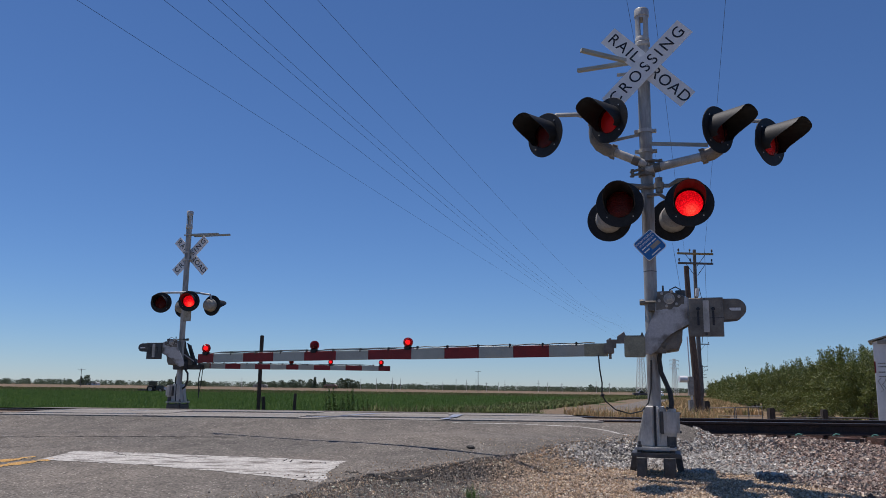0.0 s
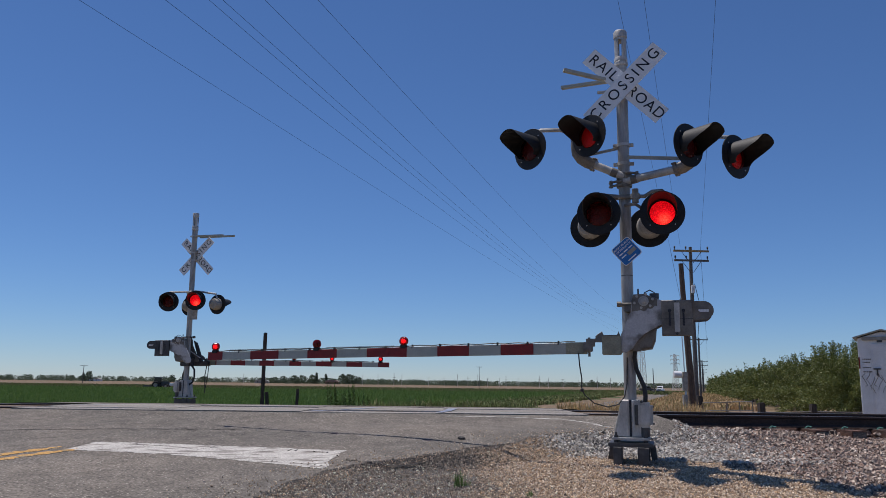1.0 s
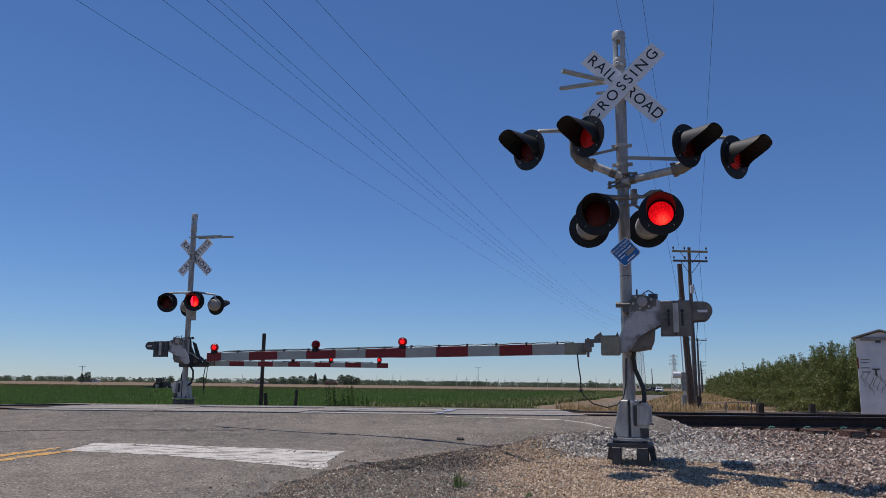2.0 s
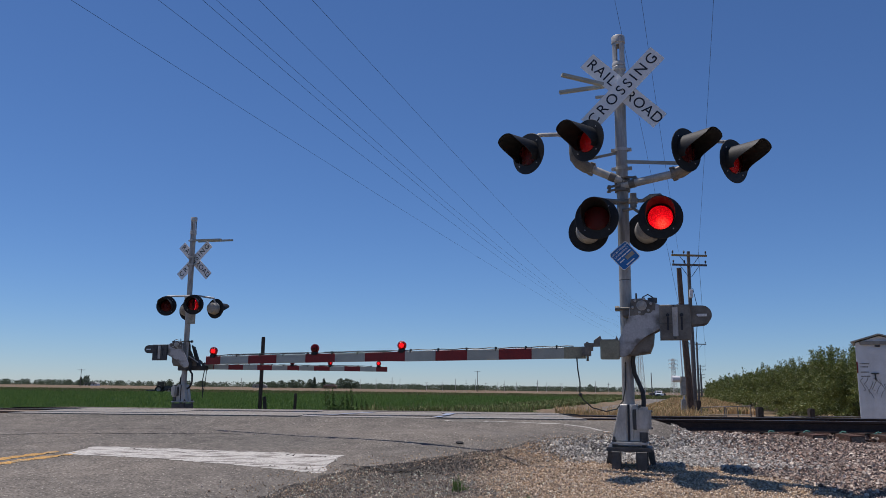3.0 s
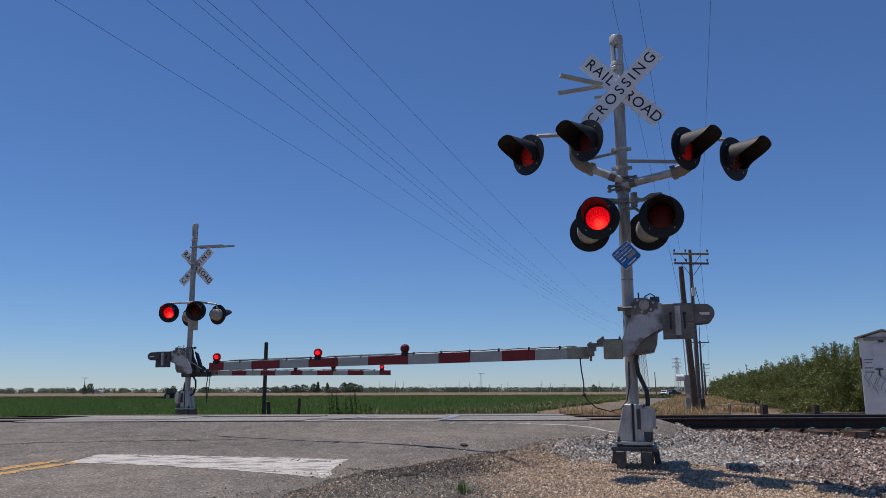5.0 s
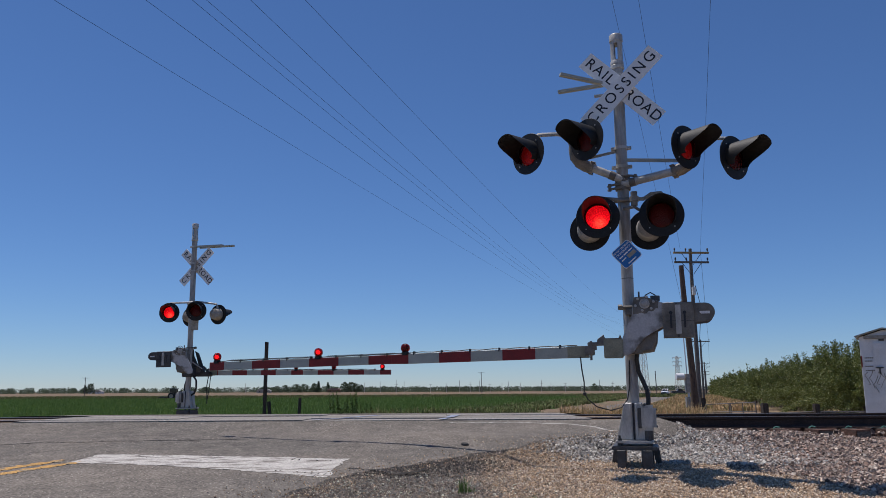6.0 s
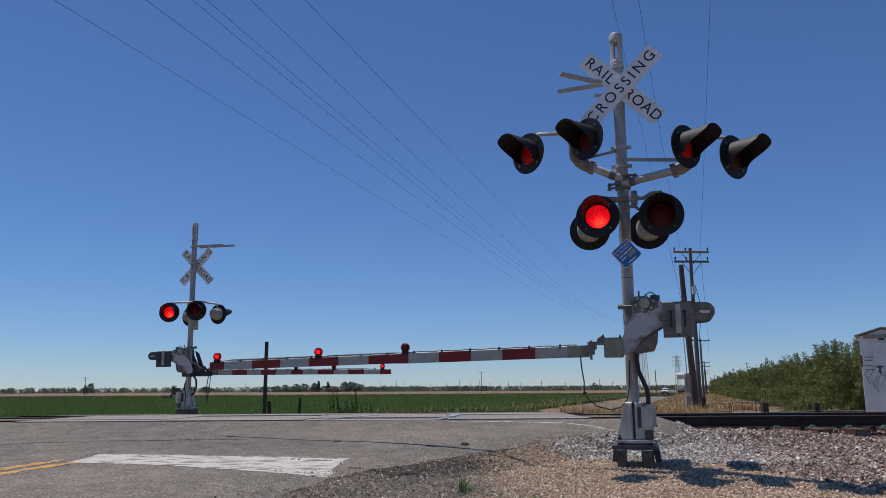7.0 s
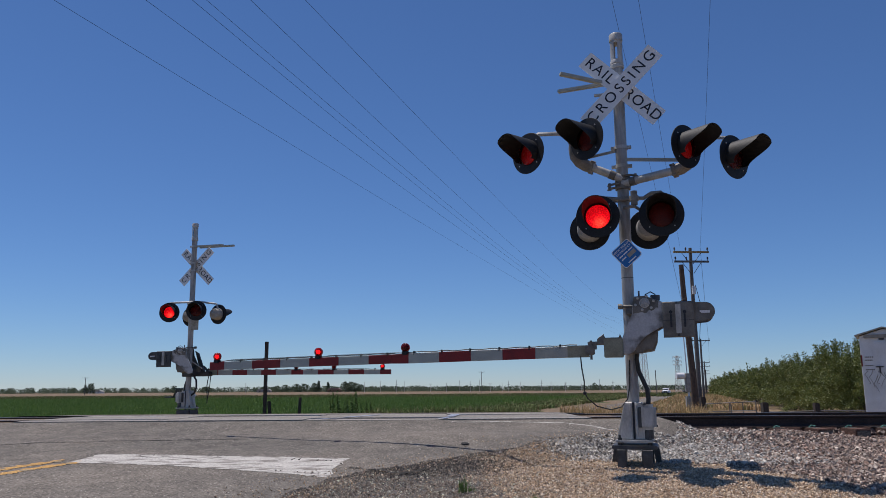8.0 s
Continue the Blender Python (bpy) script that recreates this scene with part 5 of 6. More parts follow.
def lattice_tower(x, y, z0, top, half, arms):
    t = thing("lattice_tower", pose(x, y, z0, 0, 0, 15), "distant grey steel lattice transmission tower", "pylon", "transmission towers")
    h = top - z0
    n = 12
    bm = bmesh.new()
    for sx in (-1, 1):
        for sy in (-1, 1):
            rod(bm, (sx * half, sy * half, 0), (sx * half * 0.35, sy * half * 0.35, h), 0.09, n=4)
    part("leg", bm, GALVANISED, t)
    bm = bmesh.new()
    for i in range(n):
        for f in range(4):
            m = pose(0, 0, 0, 0, 0, 90 * f)
            w0, w1 = half * (1 - 0.65 * i / n), half * (1 - 0.65 * (i + 1) / n)
            for s in (-1, 1):
                rod(bm, m @ Vector((s * w0, w0, h * i / n)), m @ Vector((-s * w1, w1, h * (i + 1) / n)), 0.05, n=4)
    part("bracing", bm, GALVANISED, t)
    for k in range(arms):
        zz = h * (0.97 - 0.11 * k)
        bm = bmesh.new()
        for s in (-1, 1):
            rod(bm, (0, 0, zz), (s * 2.6, 0, zz - 0.1), 0.09, n=4)
            rod(bm, (0, 0, zz - 0.9), (s * 2.6, 0, zz - 0.1), 0.07, n=4)
            rod(bm, (s * 2.6, 0, zz - 0.1), (s * 2.6, 0, zz - 1.1), 0.08, n=4)
        part("tower_arm", bm, GALVANISED, t)


lattice_tower(75.9, 300, -0.9, 21.5, 1.5, 0)
lattice_tower(124.2, 420, -0.9, 18.0, 1.3, 3)

# ---- fence, gate and instrument house ----


def wooden_post(x, y, z0, top, half, label, lean=0):
    bm = bmesh.new()
    box(bm, -half, -half, -0.3, half, half, top - z0, half * 0.25)
    ob = part("fence_post", bm, POST_DARK, at=pose(x, y, z0, 0, lean, 12))
    return tagged(ob, label, "post", "wooden posts")


wooden_post(10.88, 33.5, -0.6, 0.50, 0.11, "dark square wooden gate post")
wooden_post(11.66, 29, -0.45, 0.34, 0.11, "dark thick wooden gate post")
wooden_post(13.54, 29, -0.45, 0.31, 0.1, "dark thick wooden fence post")
wooden_post(-5.85, 26, -0.4, 2.47, 0.06, "tall dark wooden post beside the crop field", 0)
wooden_post(-5.85, 27, -0.45, 0.53, 0.06, "short dark leaning wooden post beside the crop field", -5)
wooden_post(-5.1, 28, -0.5, 0.63, 0.05, "thin dark wooden post beside the crop field", 2)


DULL_PIPE = material("dull_grey_pipe", (0.2, 0.185, 0.165), 0.6, 0.3, second=(0.13, 0.115, 0.1), scale=9, bump=0.1)


def tube_gate():
    a, b = Vector((10.95, 33.3, -0.6)), Vector((11.45, 29.2, -0.45))
    d = b - a
    t = thing("field_gate", Matrix.Translation(a) @ d.to_track_quat("X", "Z").to_matrix().to_4x4(), "grey tubular steel field gate, closed", "gate")
    L = d.length
    for z in (0.2, 0.5, 0.82):
        part("gate_rail", rod(bmesh.new(), (0, 0, z), (L, 0, z), 0.018, n=8), DULL_PIPE, t)
    for x in (0.03, L * 0.5, L * 0.53, L * 0.76, L - 0.03):
        part("gate_upright", rod(bmesh.new(), (x, 0, 0.12), (x, 0, 0.84), 0.018, n=8), DULL_PIPE, t)


tube_gate()
bm = bmesh.new()
tube(bm, [(11.6, 29, 0.0), (12.5, 29.05, -0.02), (13.5, 29, 0.03), (15.5, 29, 0.02)], 0.022, 8)
tagged(part("fence_rail", bm, DULL_PIPE), "grey horizontal pipe rail between wooden posts", "fence rail")


def signal_house():
    t = thing("instrument_house", pose(12.11, 22.9, 0.0, 0, 0, -30), "white metal instrument house with graffiti and gabled roof", "equipment shed")
    w, d, h = 1.25, 1.6, 2.32
    bm = plate(bmesh.new(), [(0, -0.3), (w, -0.3), (w, h), (w / 2, h + 0.2), (0, h)], 0, d, 0.01)
    part("wall", bm, WHITE_PAINT, t, "white painted metal walls")
    bm = bmesh.new()
    for s in (-1, 1):
        m = pose(w / 2, 0, h + 0.24, 0, s * 17, 0)
        x0, x1 = (0.0, 0.77) if s > 0 else (-0.77, 0.0)
        box(bm, x0, -0.12, -0.02, x1, d + 0.1, 0.02, 0.005, m)
    part("roof", bm, ARM_STEEL, t, "grey gabled metal roof")
    part("roof_fascia", box(bmesh.new(), 0.12, -0.06, h - 0.06, w - 0.12, -0.012, h + 0.04, 0.01), HOUSING, t)
    door = part("door", box(bmesh.new(), 0.33, -0.03, 0.0, w - 0.05, -0.002, h - 0.16, 0.008), WHITE_PAINT, t, "white metal door")
    bm = box(bmesh.new(), 0.36, -0.07, 1.42, 0.56, -0.04, 1.46, 0.006)
    box(bm, 0.44, -0.07, 1.25, 0.48, -0.04, 1.46, 0.006)
    part("latch", bm, DARK_STEEL, door, "dark door latch")
    part("vent", box(bmesh.new(), 0.5, -0.04, h - 0.12, 0.64, -0.003, h + 0.0, 0.004), DARK_STEEL, t)
    part("reflector_strip", box(bmesh.new(), 0.0, -0.012, 1.45, 0.035, -0.002, 1.78), STRIPE_RED, t, "red reflective strip")
    bm = bmesh.new()
    r = random.Random(3)
    for z in (1.72, 1.63, 1.48, 1.36):
        bm = bmesh.new()
        x = 0.1
        while x < 0.3:
            l = r.uniform(0.02, 0.05)
            box(bm, x, -0.008, z - 0.016, x + l, -0.004, z + 0.016)
            x += l + 0.012
        part("stencil_line", bm, MECH_GREY, t)
    g = bmesh.new()
    for k in range(9):
        x0, z0 = 0.12 + 0.1 * k, 0.75 + r.uniform(0, 0.2)
        pts = [(x0 + 0.07 * math.sin(j * 1.1 + k), -0.034 if x0 > 0.28 else -0.006, z0 + 0.075 * j + 0.05 * math.cos(j * 1.7 + k * 2)) for j in range(7)]
        tube(g, pts, 0.007, 4)
    part("graffiti", g, MECH_GREY, t, "grey scrawled spray paint")
    return t


signal_house()

# ---- orchard ----


def crown_mesh(seed, leaves, leaf):
    """A crown of many small leaves borne on upswept shoots, uneven in outline."""
    r = np.random.RandomState(seed)
    cs, ds = [], []
    shoots = 110
    for k in range(shoots):
        a = r.uniform(0, 2 * math.pi)
        el = r.uniform(-0.25, 1.45)
        rad = r.uniform(0.3, 0.7)
        start = np.array([math.cos(a) * rad, math.sin(a) * rad, 0.9 + r.uniform(0, 1.1)])
        L = r.uniform(1.5, 2.1) * (1.0 + 0.36 * (r.rand() < 0.09))
        way = np.array([math.cos(a) * math.cos(el), math.sin(a) * math.cos(el), math.sin(el) * 1.05])
        n = leaves // shoots
        s = r.rand(n) ** 0.5
        bend = np.outer(s ** 2, np.array([0, 0, 0.35 if el > 0.5 else -0.4]))
        c = start + np.outer(s * L, way) + bend + r.normal(0, 0.15, (n, 3)) * (1.15 - 0.6 * s)[:, None]
        cs.append(c)
        ds.append(np.tile(way, (n, 1)))
    c = np.concatenate(cs)
    d = np.concatenate(ds) + r.normal(0, 0.7, c.shape)
    d /= np.linalg.norm(d, axis=1)[:, None]
    q = np.cross(d, r.normal(0, 1, c.shape))
    q /= np.linalg.norm(q, axis=1)[:, None]
    L = r.uniform(0.65, 1.25, (len(c), 1)) * leaf
    W = L * 0.36
    v = np.stack([c - d * L, c + q * W, c + d * L, c - q * W], 1).reshape(-1, 3)
    f = np.arange(len(v)).reshape(-1, 4)
    me = bpy.data.meshes.new("crown")
    me.from_pydata(v.tolist(), [], f.tolist())
    me.materials.append(LEAF)
    return me


def trunk_mesh(seed):
    r = random.Random(seed)
    bm = bmesh.new()
    rod(bm, (0, 0, -0.3), (0.03, 0.02, 0.9), 0.14, 0.11, 10)
    for k in range(6):
        a = k * 1.05 + r.uniform(-0.2, 0.2)
        p1 = Vector((0.03 + math.cos(a) * 0.6, math.sin(a) * 0.6, 1.9))
        rod(bm, (0.03, 0.02, 0.8), p1, 0.07, 0.045, 7)
        rod(bm, p1, p1 + Vector((math.cos(a) * 0.7, math.sin(a) * 0.7, 1.3)), 0.045, 0.015, 6)
    return mesh_of("trunk", bm, BARK, True)


crowns = [crown_mesh(s, 33000, 0.063) for s in (1, 2, 3, 4)]
far_crowns = [crown_mesh(s, 8500, 0.12) for s in (1, 2, 3, 4)]
distant_crowns = [crown_mesh(s, 3400, 0.185) for s in (1, 2, 3, 4)]
trunks = [trunk_mesh(s) for s in (1, 2)]
orch = random.Random(8)
along = Vector((0.29, 0.957, 0))
across = Vector((0.957, -0.29, 0))
for row in range(3):
    for i in range(44 if row == 0 else 10):
        p = Vector((20.5, 38.0, 0)) + along * (i * 4.3) + across * (row * 5.2) + Vector((orch.uniform(-0.4, 0.4), orch.uniform(-0.4, 0.4), 0))
        s = orch.uniform(0.88, 1.03)
        t = thing("orchard_tree", pose(p.x, p.y, -0.9, 0, 0, orch.uniform(0, 360)) @ Matrix.Scale(s, 4), "leafy green orchard tree in a dense row", "tree", "orchard trees")
        o = new("trunk", trunks[i % 2])
        o.parent = t
        o = new("crown", (crowns if i < 8 and row == 0 else far_crowns if i < 16 and row < 2 else distant_crowns)[(i + row) % 4])
        o.parent = t

# ---- crops, grass, stones ----


def blades(name, spots, heights, widths, mat, label, category, seed, per=3, lean=0.35):
    """Tufts of bent blades on the ground, all in one mesh."""
    r = np.random.RandomState(seed)
    n = len(spots)
    spots, heights, widths = np.repeat(spots, per, 0), np.repeat(heights, per), np.repeat(widths, per)
    a = r.uniform(0, 2 * math.pi, n * per)
    out = np.stack([np.cos(a), np.sin(a), 0 * a], 1)
    side = np.stack([-np.sin(a), np.cos(a), 0 * a], 1)
    h = heights * r.uniform(0.6, 1.1, n * per)
    le = r.uniform(0.1, 1, n * per) * lean
    up = np.array([0, 0, 1.0])
    base_ = spots + out * (widths * r.uniform(0, 1.5, n * per))[:, None]
    mid = base_ + up * (h * 0.6)[:, None] + out * (h * le * 0.4)[:, None]
    tip = base_ + up * (h * (1 - 0.35 * le))[:, None] + out * (h * le * 1.1)[:, None]
    w = side * (widths * 0.5)[:, None]
    v = np.stack([base_ - w, base_ + w, mid - w * 0.9, mid + w * 0.9, tip], 1).reshape(-1, 3)
    k = np.arange(n * per)[:, None] * 5
    quads = (k + np.array([0, 1, 3, 2])).tolist()
    tris = (k + np.array([2, 3, 4])).tolist()
    me = bpy.data.meshes.new(name)
    me.from_pydata(v.tolist(), [], quads + tris)
    me.materials.append(mat)
    ob = new(name, me)
    return tagged(ob, label, category, kind="stuff")


def scatter(seed, n, y0, y1, x_lo, x_hi, log=True):
    r = np.random.RandomState(seed)
    out = []
    while len(out) < n:
        y = math.exp(r.uniform(math.log(y0), math.log(y1))) if log else r.uniform(y0, y1)
        lo, hi = x_lo(y), x_hi(y)
        if hi <= lo:
            continue
        x = r.uniform(lo, hi)
        out.append((x, y, height(x, y) - 0.02))
    return np.array(out)


sp = scatter(1, 54000, 25, 168, lambda y: -0.8 * y, lambda y: min(road_edge(y) - 10.5 - 0.04 * y, 0.45 * y))
blades("crop_field", sp, 0.50 + 0.0006 * sp[:, 1], 0.034 * (sp[:, 1] / 25) ** 0.75, CROP, "dense green young crop in a flat field", "crop", 2)
sp = scatter(3, 11000, 169, 290, lambda y: -0.8 * y, lambda y: 0.6 * y, False)
blades("dry_grass", sp, np.full(len(sp), 0.5), np.full(len(sp), 0.35), SCRUB, "dry brownish scrub beyond the crop", "grass", 4)
sp = scatter(5, 9500, 19, 60, lambda y: road_edge(y) + 0.3, lambda y: road_edge(y) + 2.0 + 0.095 * y)
blades("dry_grass", sp, np.random.RandomState(1).uniform(0.2, 0.5, len(sp)), np.full(len(sp), 0.014), STRAW, "tall golden dry grass beside the road", "grass", 6, 4, 0.5)
sp = scatter(7, 4000, 60, 200, lambda y: road_edge(y) + 0.4, lambda y: road_edge(y) + 10)
blades("dry_grass", sp, np.full(len(sp), 0.6), np.full(len(sp), 0.12), STRAW, "golden dry grass verge along the road", "grass", 8, 3, 0.5)
sp = scatter(9, 5500, 24, 60, lambda y: road_edge(y) - 13 - 0.1 * y, lambda y: road_edge(y) - 8.4)
blades("roadside_scrub", sp, np.random.RandomState(2).uniform(0.2, 0.55, len(sp)), np.full(len(sp), 0.035), SCRUB, "low greyish weeds beside the road", "weeds", 10, 4, 0.7)
sp = scatter(11, 5000, 60, 230, lambda y: road_edge(y) - 14 - 0.03 * y, lambda y: road_edge(y) - 8.4)
blades("roadside_scrub", sp, np.full(len(sp), 0.5), np.full(len(sp), 0.12), SCRUB, "weedy verge along the road", "weeds", 12, 3, 0.7)
sp = scatter(13, 4200, 22.0, 25.5, lambda y: -2.2, lambda y: road_edge(y) - 0.6, False)
blades("roadside_scrub", sp, np.random.RandomState(3).uniform(0.25, 0.6, len(sp)), np.full(len(sp), 0.022), SCRUB, "dusty low weeds at the field edge", "weeds", 14, 4, 0.7)


def tall_weed(x, y, h, seed):
    """An upright weed stalk set with short leaves."""
    r = np.random.RandomState(seed)
    n = 190
    z = r.uniform(0.05, 1, n) * h
    a = r.uniform(0, 6.28, n)
    c = np.stack([x + 0.03 * np.sin(z * 4), np.full(n, y), height(x, y) + z], 1)
    d = np.stack([np.cos(a), np.sin(a), np.full(n, 0.8)], 1)
    s = np.stack([-np.sin(a), np.cos(a), 0 * a], 1)
    L = (r.uniform(0.05, 0.12, n) * (1.15 - z / h))[:, None]
    v = np.stack([c - s * 0.012, c + d * L * 0.5 + s * 0.02, c + d * L, c + d * L * 0.5 - s * 0.02], 1).reshape(-1, 3)
    me = bpy.data.meshes.new("weed")
    me.from_pydata(v.tolist(), [], np.arange(n * 4).reshape(-1, 4).tolist())
    me.materials.append(WEED)
    t = thing("tall_weed", pose(0, 0, 0), "tall dark green weed stalk at the field edge", "weed", "tall weeds at the field edge")
    o = new("leaves", me)
    o.parent = t
    part("stalk", rod(bmesh.new(), (x, y, height(x, y) - 0.05), (x + 0.03 * math.sin(h * 4), y, height(x, y) + h), 0.012, 0.004, 6), WEED, t)


wr = random.Random(2)
for i, px in enumerate((-0.1425, -0.1367, -0.131, -0.1287, -0.1222, -0.118, -0.1120, -0.109, -0.1040, -0.0995, -0.0945, -0.0905, -0.138, -0.1245, -0.1065, -0.14, -0.1335, -0.1268, -0.1203, -0.116, -0.1143, -0.1105, -0.1022, -0.0972, -0.092, -0.1395, -0.1325)):
    y = wr.uniform(25.2, 26.6)
    tall_weed(px * y, y, wr.uniform(0.55, 1.3), i)


def tuft(x, y, h, n, seed):
    r = np.random.RandomState(seed)
    sp = np.stack([x + r.normal(0, 0.022, n), y + r.normal(0, 0.022, n), np.full(n, height(x, y))], 1)
    ob = blades("weed_tuft", sp, h * r.uniform(0.35, 1.1, n), np.full(n, 0.0045), WEED, "small green weed growing in gravel", "weed", seed, 3, 0.7)
    ob["kind"] = ""
    del ob["kind"]


tuft(0.18, 7.75, 0.19, 24, 21)
tuft(0.82, 7.4, 0.09, 14, 22)
tuft(0.26, 7.82, 0.08, 10, 23)


def stones(name, centres, sizes, mat, label, category, seed, round_=False):
    """A heap of irregular stones in one mesh, each stone a squashed, roughened ball."""
    r = np.random.RandomState(seed)
    if round_:
        bv = np.array([(1, 0, 0), (-1, 0, 0), (0, 1, 0), (0, -1, 0), (0, 0, 1), (0, 0, -1)], float)
        bf = np.array([(0, 2, 4), (2, 1, 4), (1, 3, 4), (3, 0, 4), (2, 0, 5), (1, 2, 5), (3, 1, 5), (0, 3, 5)])
    else:
        bv = np.array([(-1, -1, -1), (1, -1, -1), (1, 1, -1), (-1, 1, -1), (-1, -1, 1), (1, -1, 1), (1, 1, 1), (-1, 1, 1)]) * 0.62
        bf = np.array([(0, 2, 1), (0, 3, 2), (4, 5, 6), (4, 6, 7), (0, 1, 5), (0, 5, 4), (1, 2, 6), (1, 6, 5), (2, 3, 7), (2, 7, 6), (3, 0, 4), (3, 4, 7)])
    n, m = len(centres), len(bv)
    q = r.normal(0, 1, (n, 4))
    q /= np.linalg.norm(q, axis=1)[:, None]
    w, x, y, z = q.T
    R = np.stack([1 - 2 * (y * y + z * z), 2 * (x * y - z * w), 2 * (x * z + y * w), 2 * (x * y + z * w), 1 - 2 * (x * x + z * z), 2 * (y * z - x * w), 2 * (x * z - y * w), 2 * (y * z + x * w), 1 - 2 * (x * x + y * y)], 1).reshape(n, 3, 3)
    v = bv[None] * r.uniform(0.55, 1.35, (n, m, 1)) * (r.uniform(0.6, 1.2, (n, 1, 3)) * np.asarray(sizes)[:, None, None])
    v = np.einsum("nij,nmj->nmi", R, v) + np.asarray(centres)[:, None, :]
    f = (np.arange(n)[:, None, None] * m + bf[None]).reshape(-1, 3)
    me = bpy.data.meshes.new(name)
    me.from_pydata(v.reshape(-1, 3).tolist(), [], f.tolist())
    me.materials.append(mat)
    ob = new(name, me)
    return tagged(ob, label, category, kind="stuff")


def heap(seed, n, inside, x0, x1, y0, y1, lo, hi, bury=0.3, flat=None):
    r = np.random.RandomState(seed)
    c, s = [], []
    while len(c) < n:
        x, y = r.uniform(x0, x1), r.uniform(y0, y1)
        if not inside(x, y, r):
            continue
        k = lo + (hi - lo) * r.rand() ** 2
        c.append((x, y, (height(x, y) if flat is None else flat) + k * (r.uniform(-bury, 0.8))))
        s.append(k)
    return np.array(c), np.array(s)


def on_pebbles(x, y, r):
    e = x - road_edge(y)
    if r.rand() > min(1.0, max(0.06, (x + 0.35 * noise.noise(Vector((x * 1.5, y * 1.5, 8))) - 0.1) / 0.9)):
        return False
    return e > 0.05 - 0.28 * abs(r.normal()) and y < ballast_front(x) + 0.25 * r.normal()


def on_crumbs(x, y, r):
    e = x - road_edge(y)
    return e > 0.02 - 0.2 * abs(r.normal()) and y < 10.1 and x < 0.65 + 0.5 * r.normal()


def on_ballast(x, y, r):
    return (y < 11.45 or x > road_edge(y) + 0.36) and x > road_edge(y) + 0.1 * r.normal() and y > ballast_front(x) + 0.22 * r.normal()


def grey_part(x, y, r):
    return on_ballast(x, y, r) and x < 3.95 + 0.45 * r.normal()


c, s = heap(1, 47000, on_pebbles, -1.6, 5.6, 6.0, 10.6, 0.006, 0.017)
stones("pebbles", c, s, PEBBLE, "loose tan and brown pebbles on the shoulder", "gravel", 1, True)
c, s = heap(7, 24000, on_crumbs, -1.8, 1.8, 6.0, 10.1, 0.005, 0.015)
stones("asphalt_crumbs", c, s, CRUMBLE, "dark crumbled asphalt grit along the road edge", "gravel", 7, True)
c, s = heap(2, 28000, lambda x, y, r: on_ballast(x, y, r) and x > 3.5 + 0.5 * r.normal(), 1.6, 9.5, 7.2, 12.35, 0.010, 0.029)
stones("ballast", c, s, BALLAST, "loose brown and grey crushed railway ballast", "ballast", 2)
c, s = heap(3, 20000, grey_part, 0.6, 5.0, 9.3, 12.35, 0.009, 0.026)
stones("ballast", c, s, BALLAST_GREY, "loose pale grey crushed railway ballast", "ballast", 3)
c, s = heap(4, 6500, lambda x, y, r: x > 3.4 or x < -8, -14, 16, 12.35, 15.6, 0.018, 0.045, flat=0.17)
stones("ballast", c, s, BALLAST, "crushed railway ballast between the ties", "ballast", 4)
c, s = heap(5, 2600, lambda x, y, r: -1.0 * r.rand() ** 2.5 < x - road_edge(y) < 0.25 and y < 11.3, -3, 3.6, 6.5, 11.3, 0.003, 0.012, -0.6)
stones("loose_grit", c + np.array([0, 0, 0.022]), s, PEBBLE, "scattered loose grit along the asphalt edge", "gravel", 5, True)
c, s = heap(6, 900, lambda x, y, r: -9 < x < road_edge(y), -9, 2, 6.8, 12, 0.002, 0.006, -0.9)
stones("loose_grit", c + np.array([0, 0, 0.022]), s, BALLAST_GREY, "scattered small stones on the asphalt", "gravel", 6, True)
c, s = heap(8, 3800, lambda x, y, r: abs(y - (8.62 + 0.42 * (x + 0.5))) < 0.22 + 0.12 * r.normal() - 0.5 * max(0.0, x - 0.1 + 0.2 * r.normal()), -1.15, 0.8, 7.9, 9.4, 0.005, 0.013, 0.1)
stones("asphalt_crumbs", c + np.array([0, 0, 0.008]), s, LIP_GRIT, "dark broken asphalt along the road lip", "gravel", 8, True)
bm = bmesh.new()
bmesh.ops.create_icosphere(bm, subdivisions=2, radius=0.038)
for v in bm.verts:
    v.co = Vector((v.co.x * 1.3, v.co.y, v.co.z * 0.6)) * (1 + 0.35 * noise.noise(v.co * 20))
tagged(part("asphalt_chunk", bm, ASPHALT_DARK, at=pose(0.25, 9.84, height(0.25, 9.84) + 0.035), smooth=False), "dark broken lump of asphalt on the road", "rubble")

# ---- far woods and farmstead ----


def far_tree(v, f, x, y, w, h, n, r, z0=-0.9, pointed=False):
    t = r.rand(n)
    a = r.uniform(0, 2 * math.pi, n)
    prof = (1 - t) ** 0.8 if pointed else np.sqrt(np.clip(1 - t * t, 0, 1))
    rad = w * prof * np.sqrt(r.rand(n))
    c = np.stack([x + rad * np.cos(a), y + rad * np.sin(a), z0 + 0.02 * h + 0.95 * h * t], 1)
    k = 0.062 * (w + h) ** 0.8
    e = r.normal(0, k, (n, 3, 3))
    for i in range(n):
        b = len(v)
        v.extend((c[i] + e[i]).tolist())
        f.append((b, b + 1, b + 2))


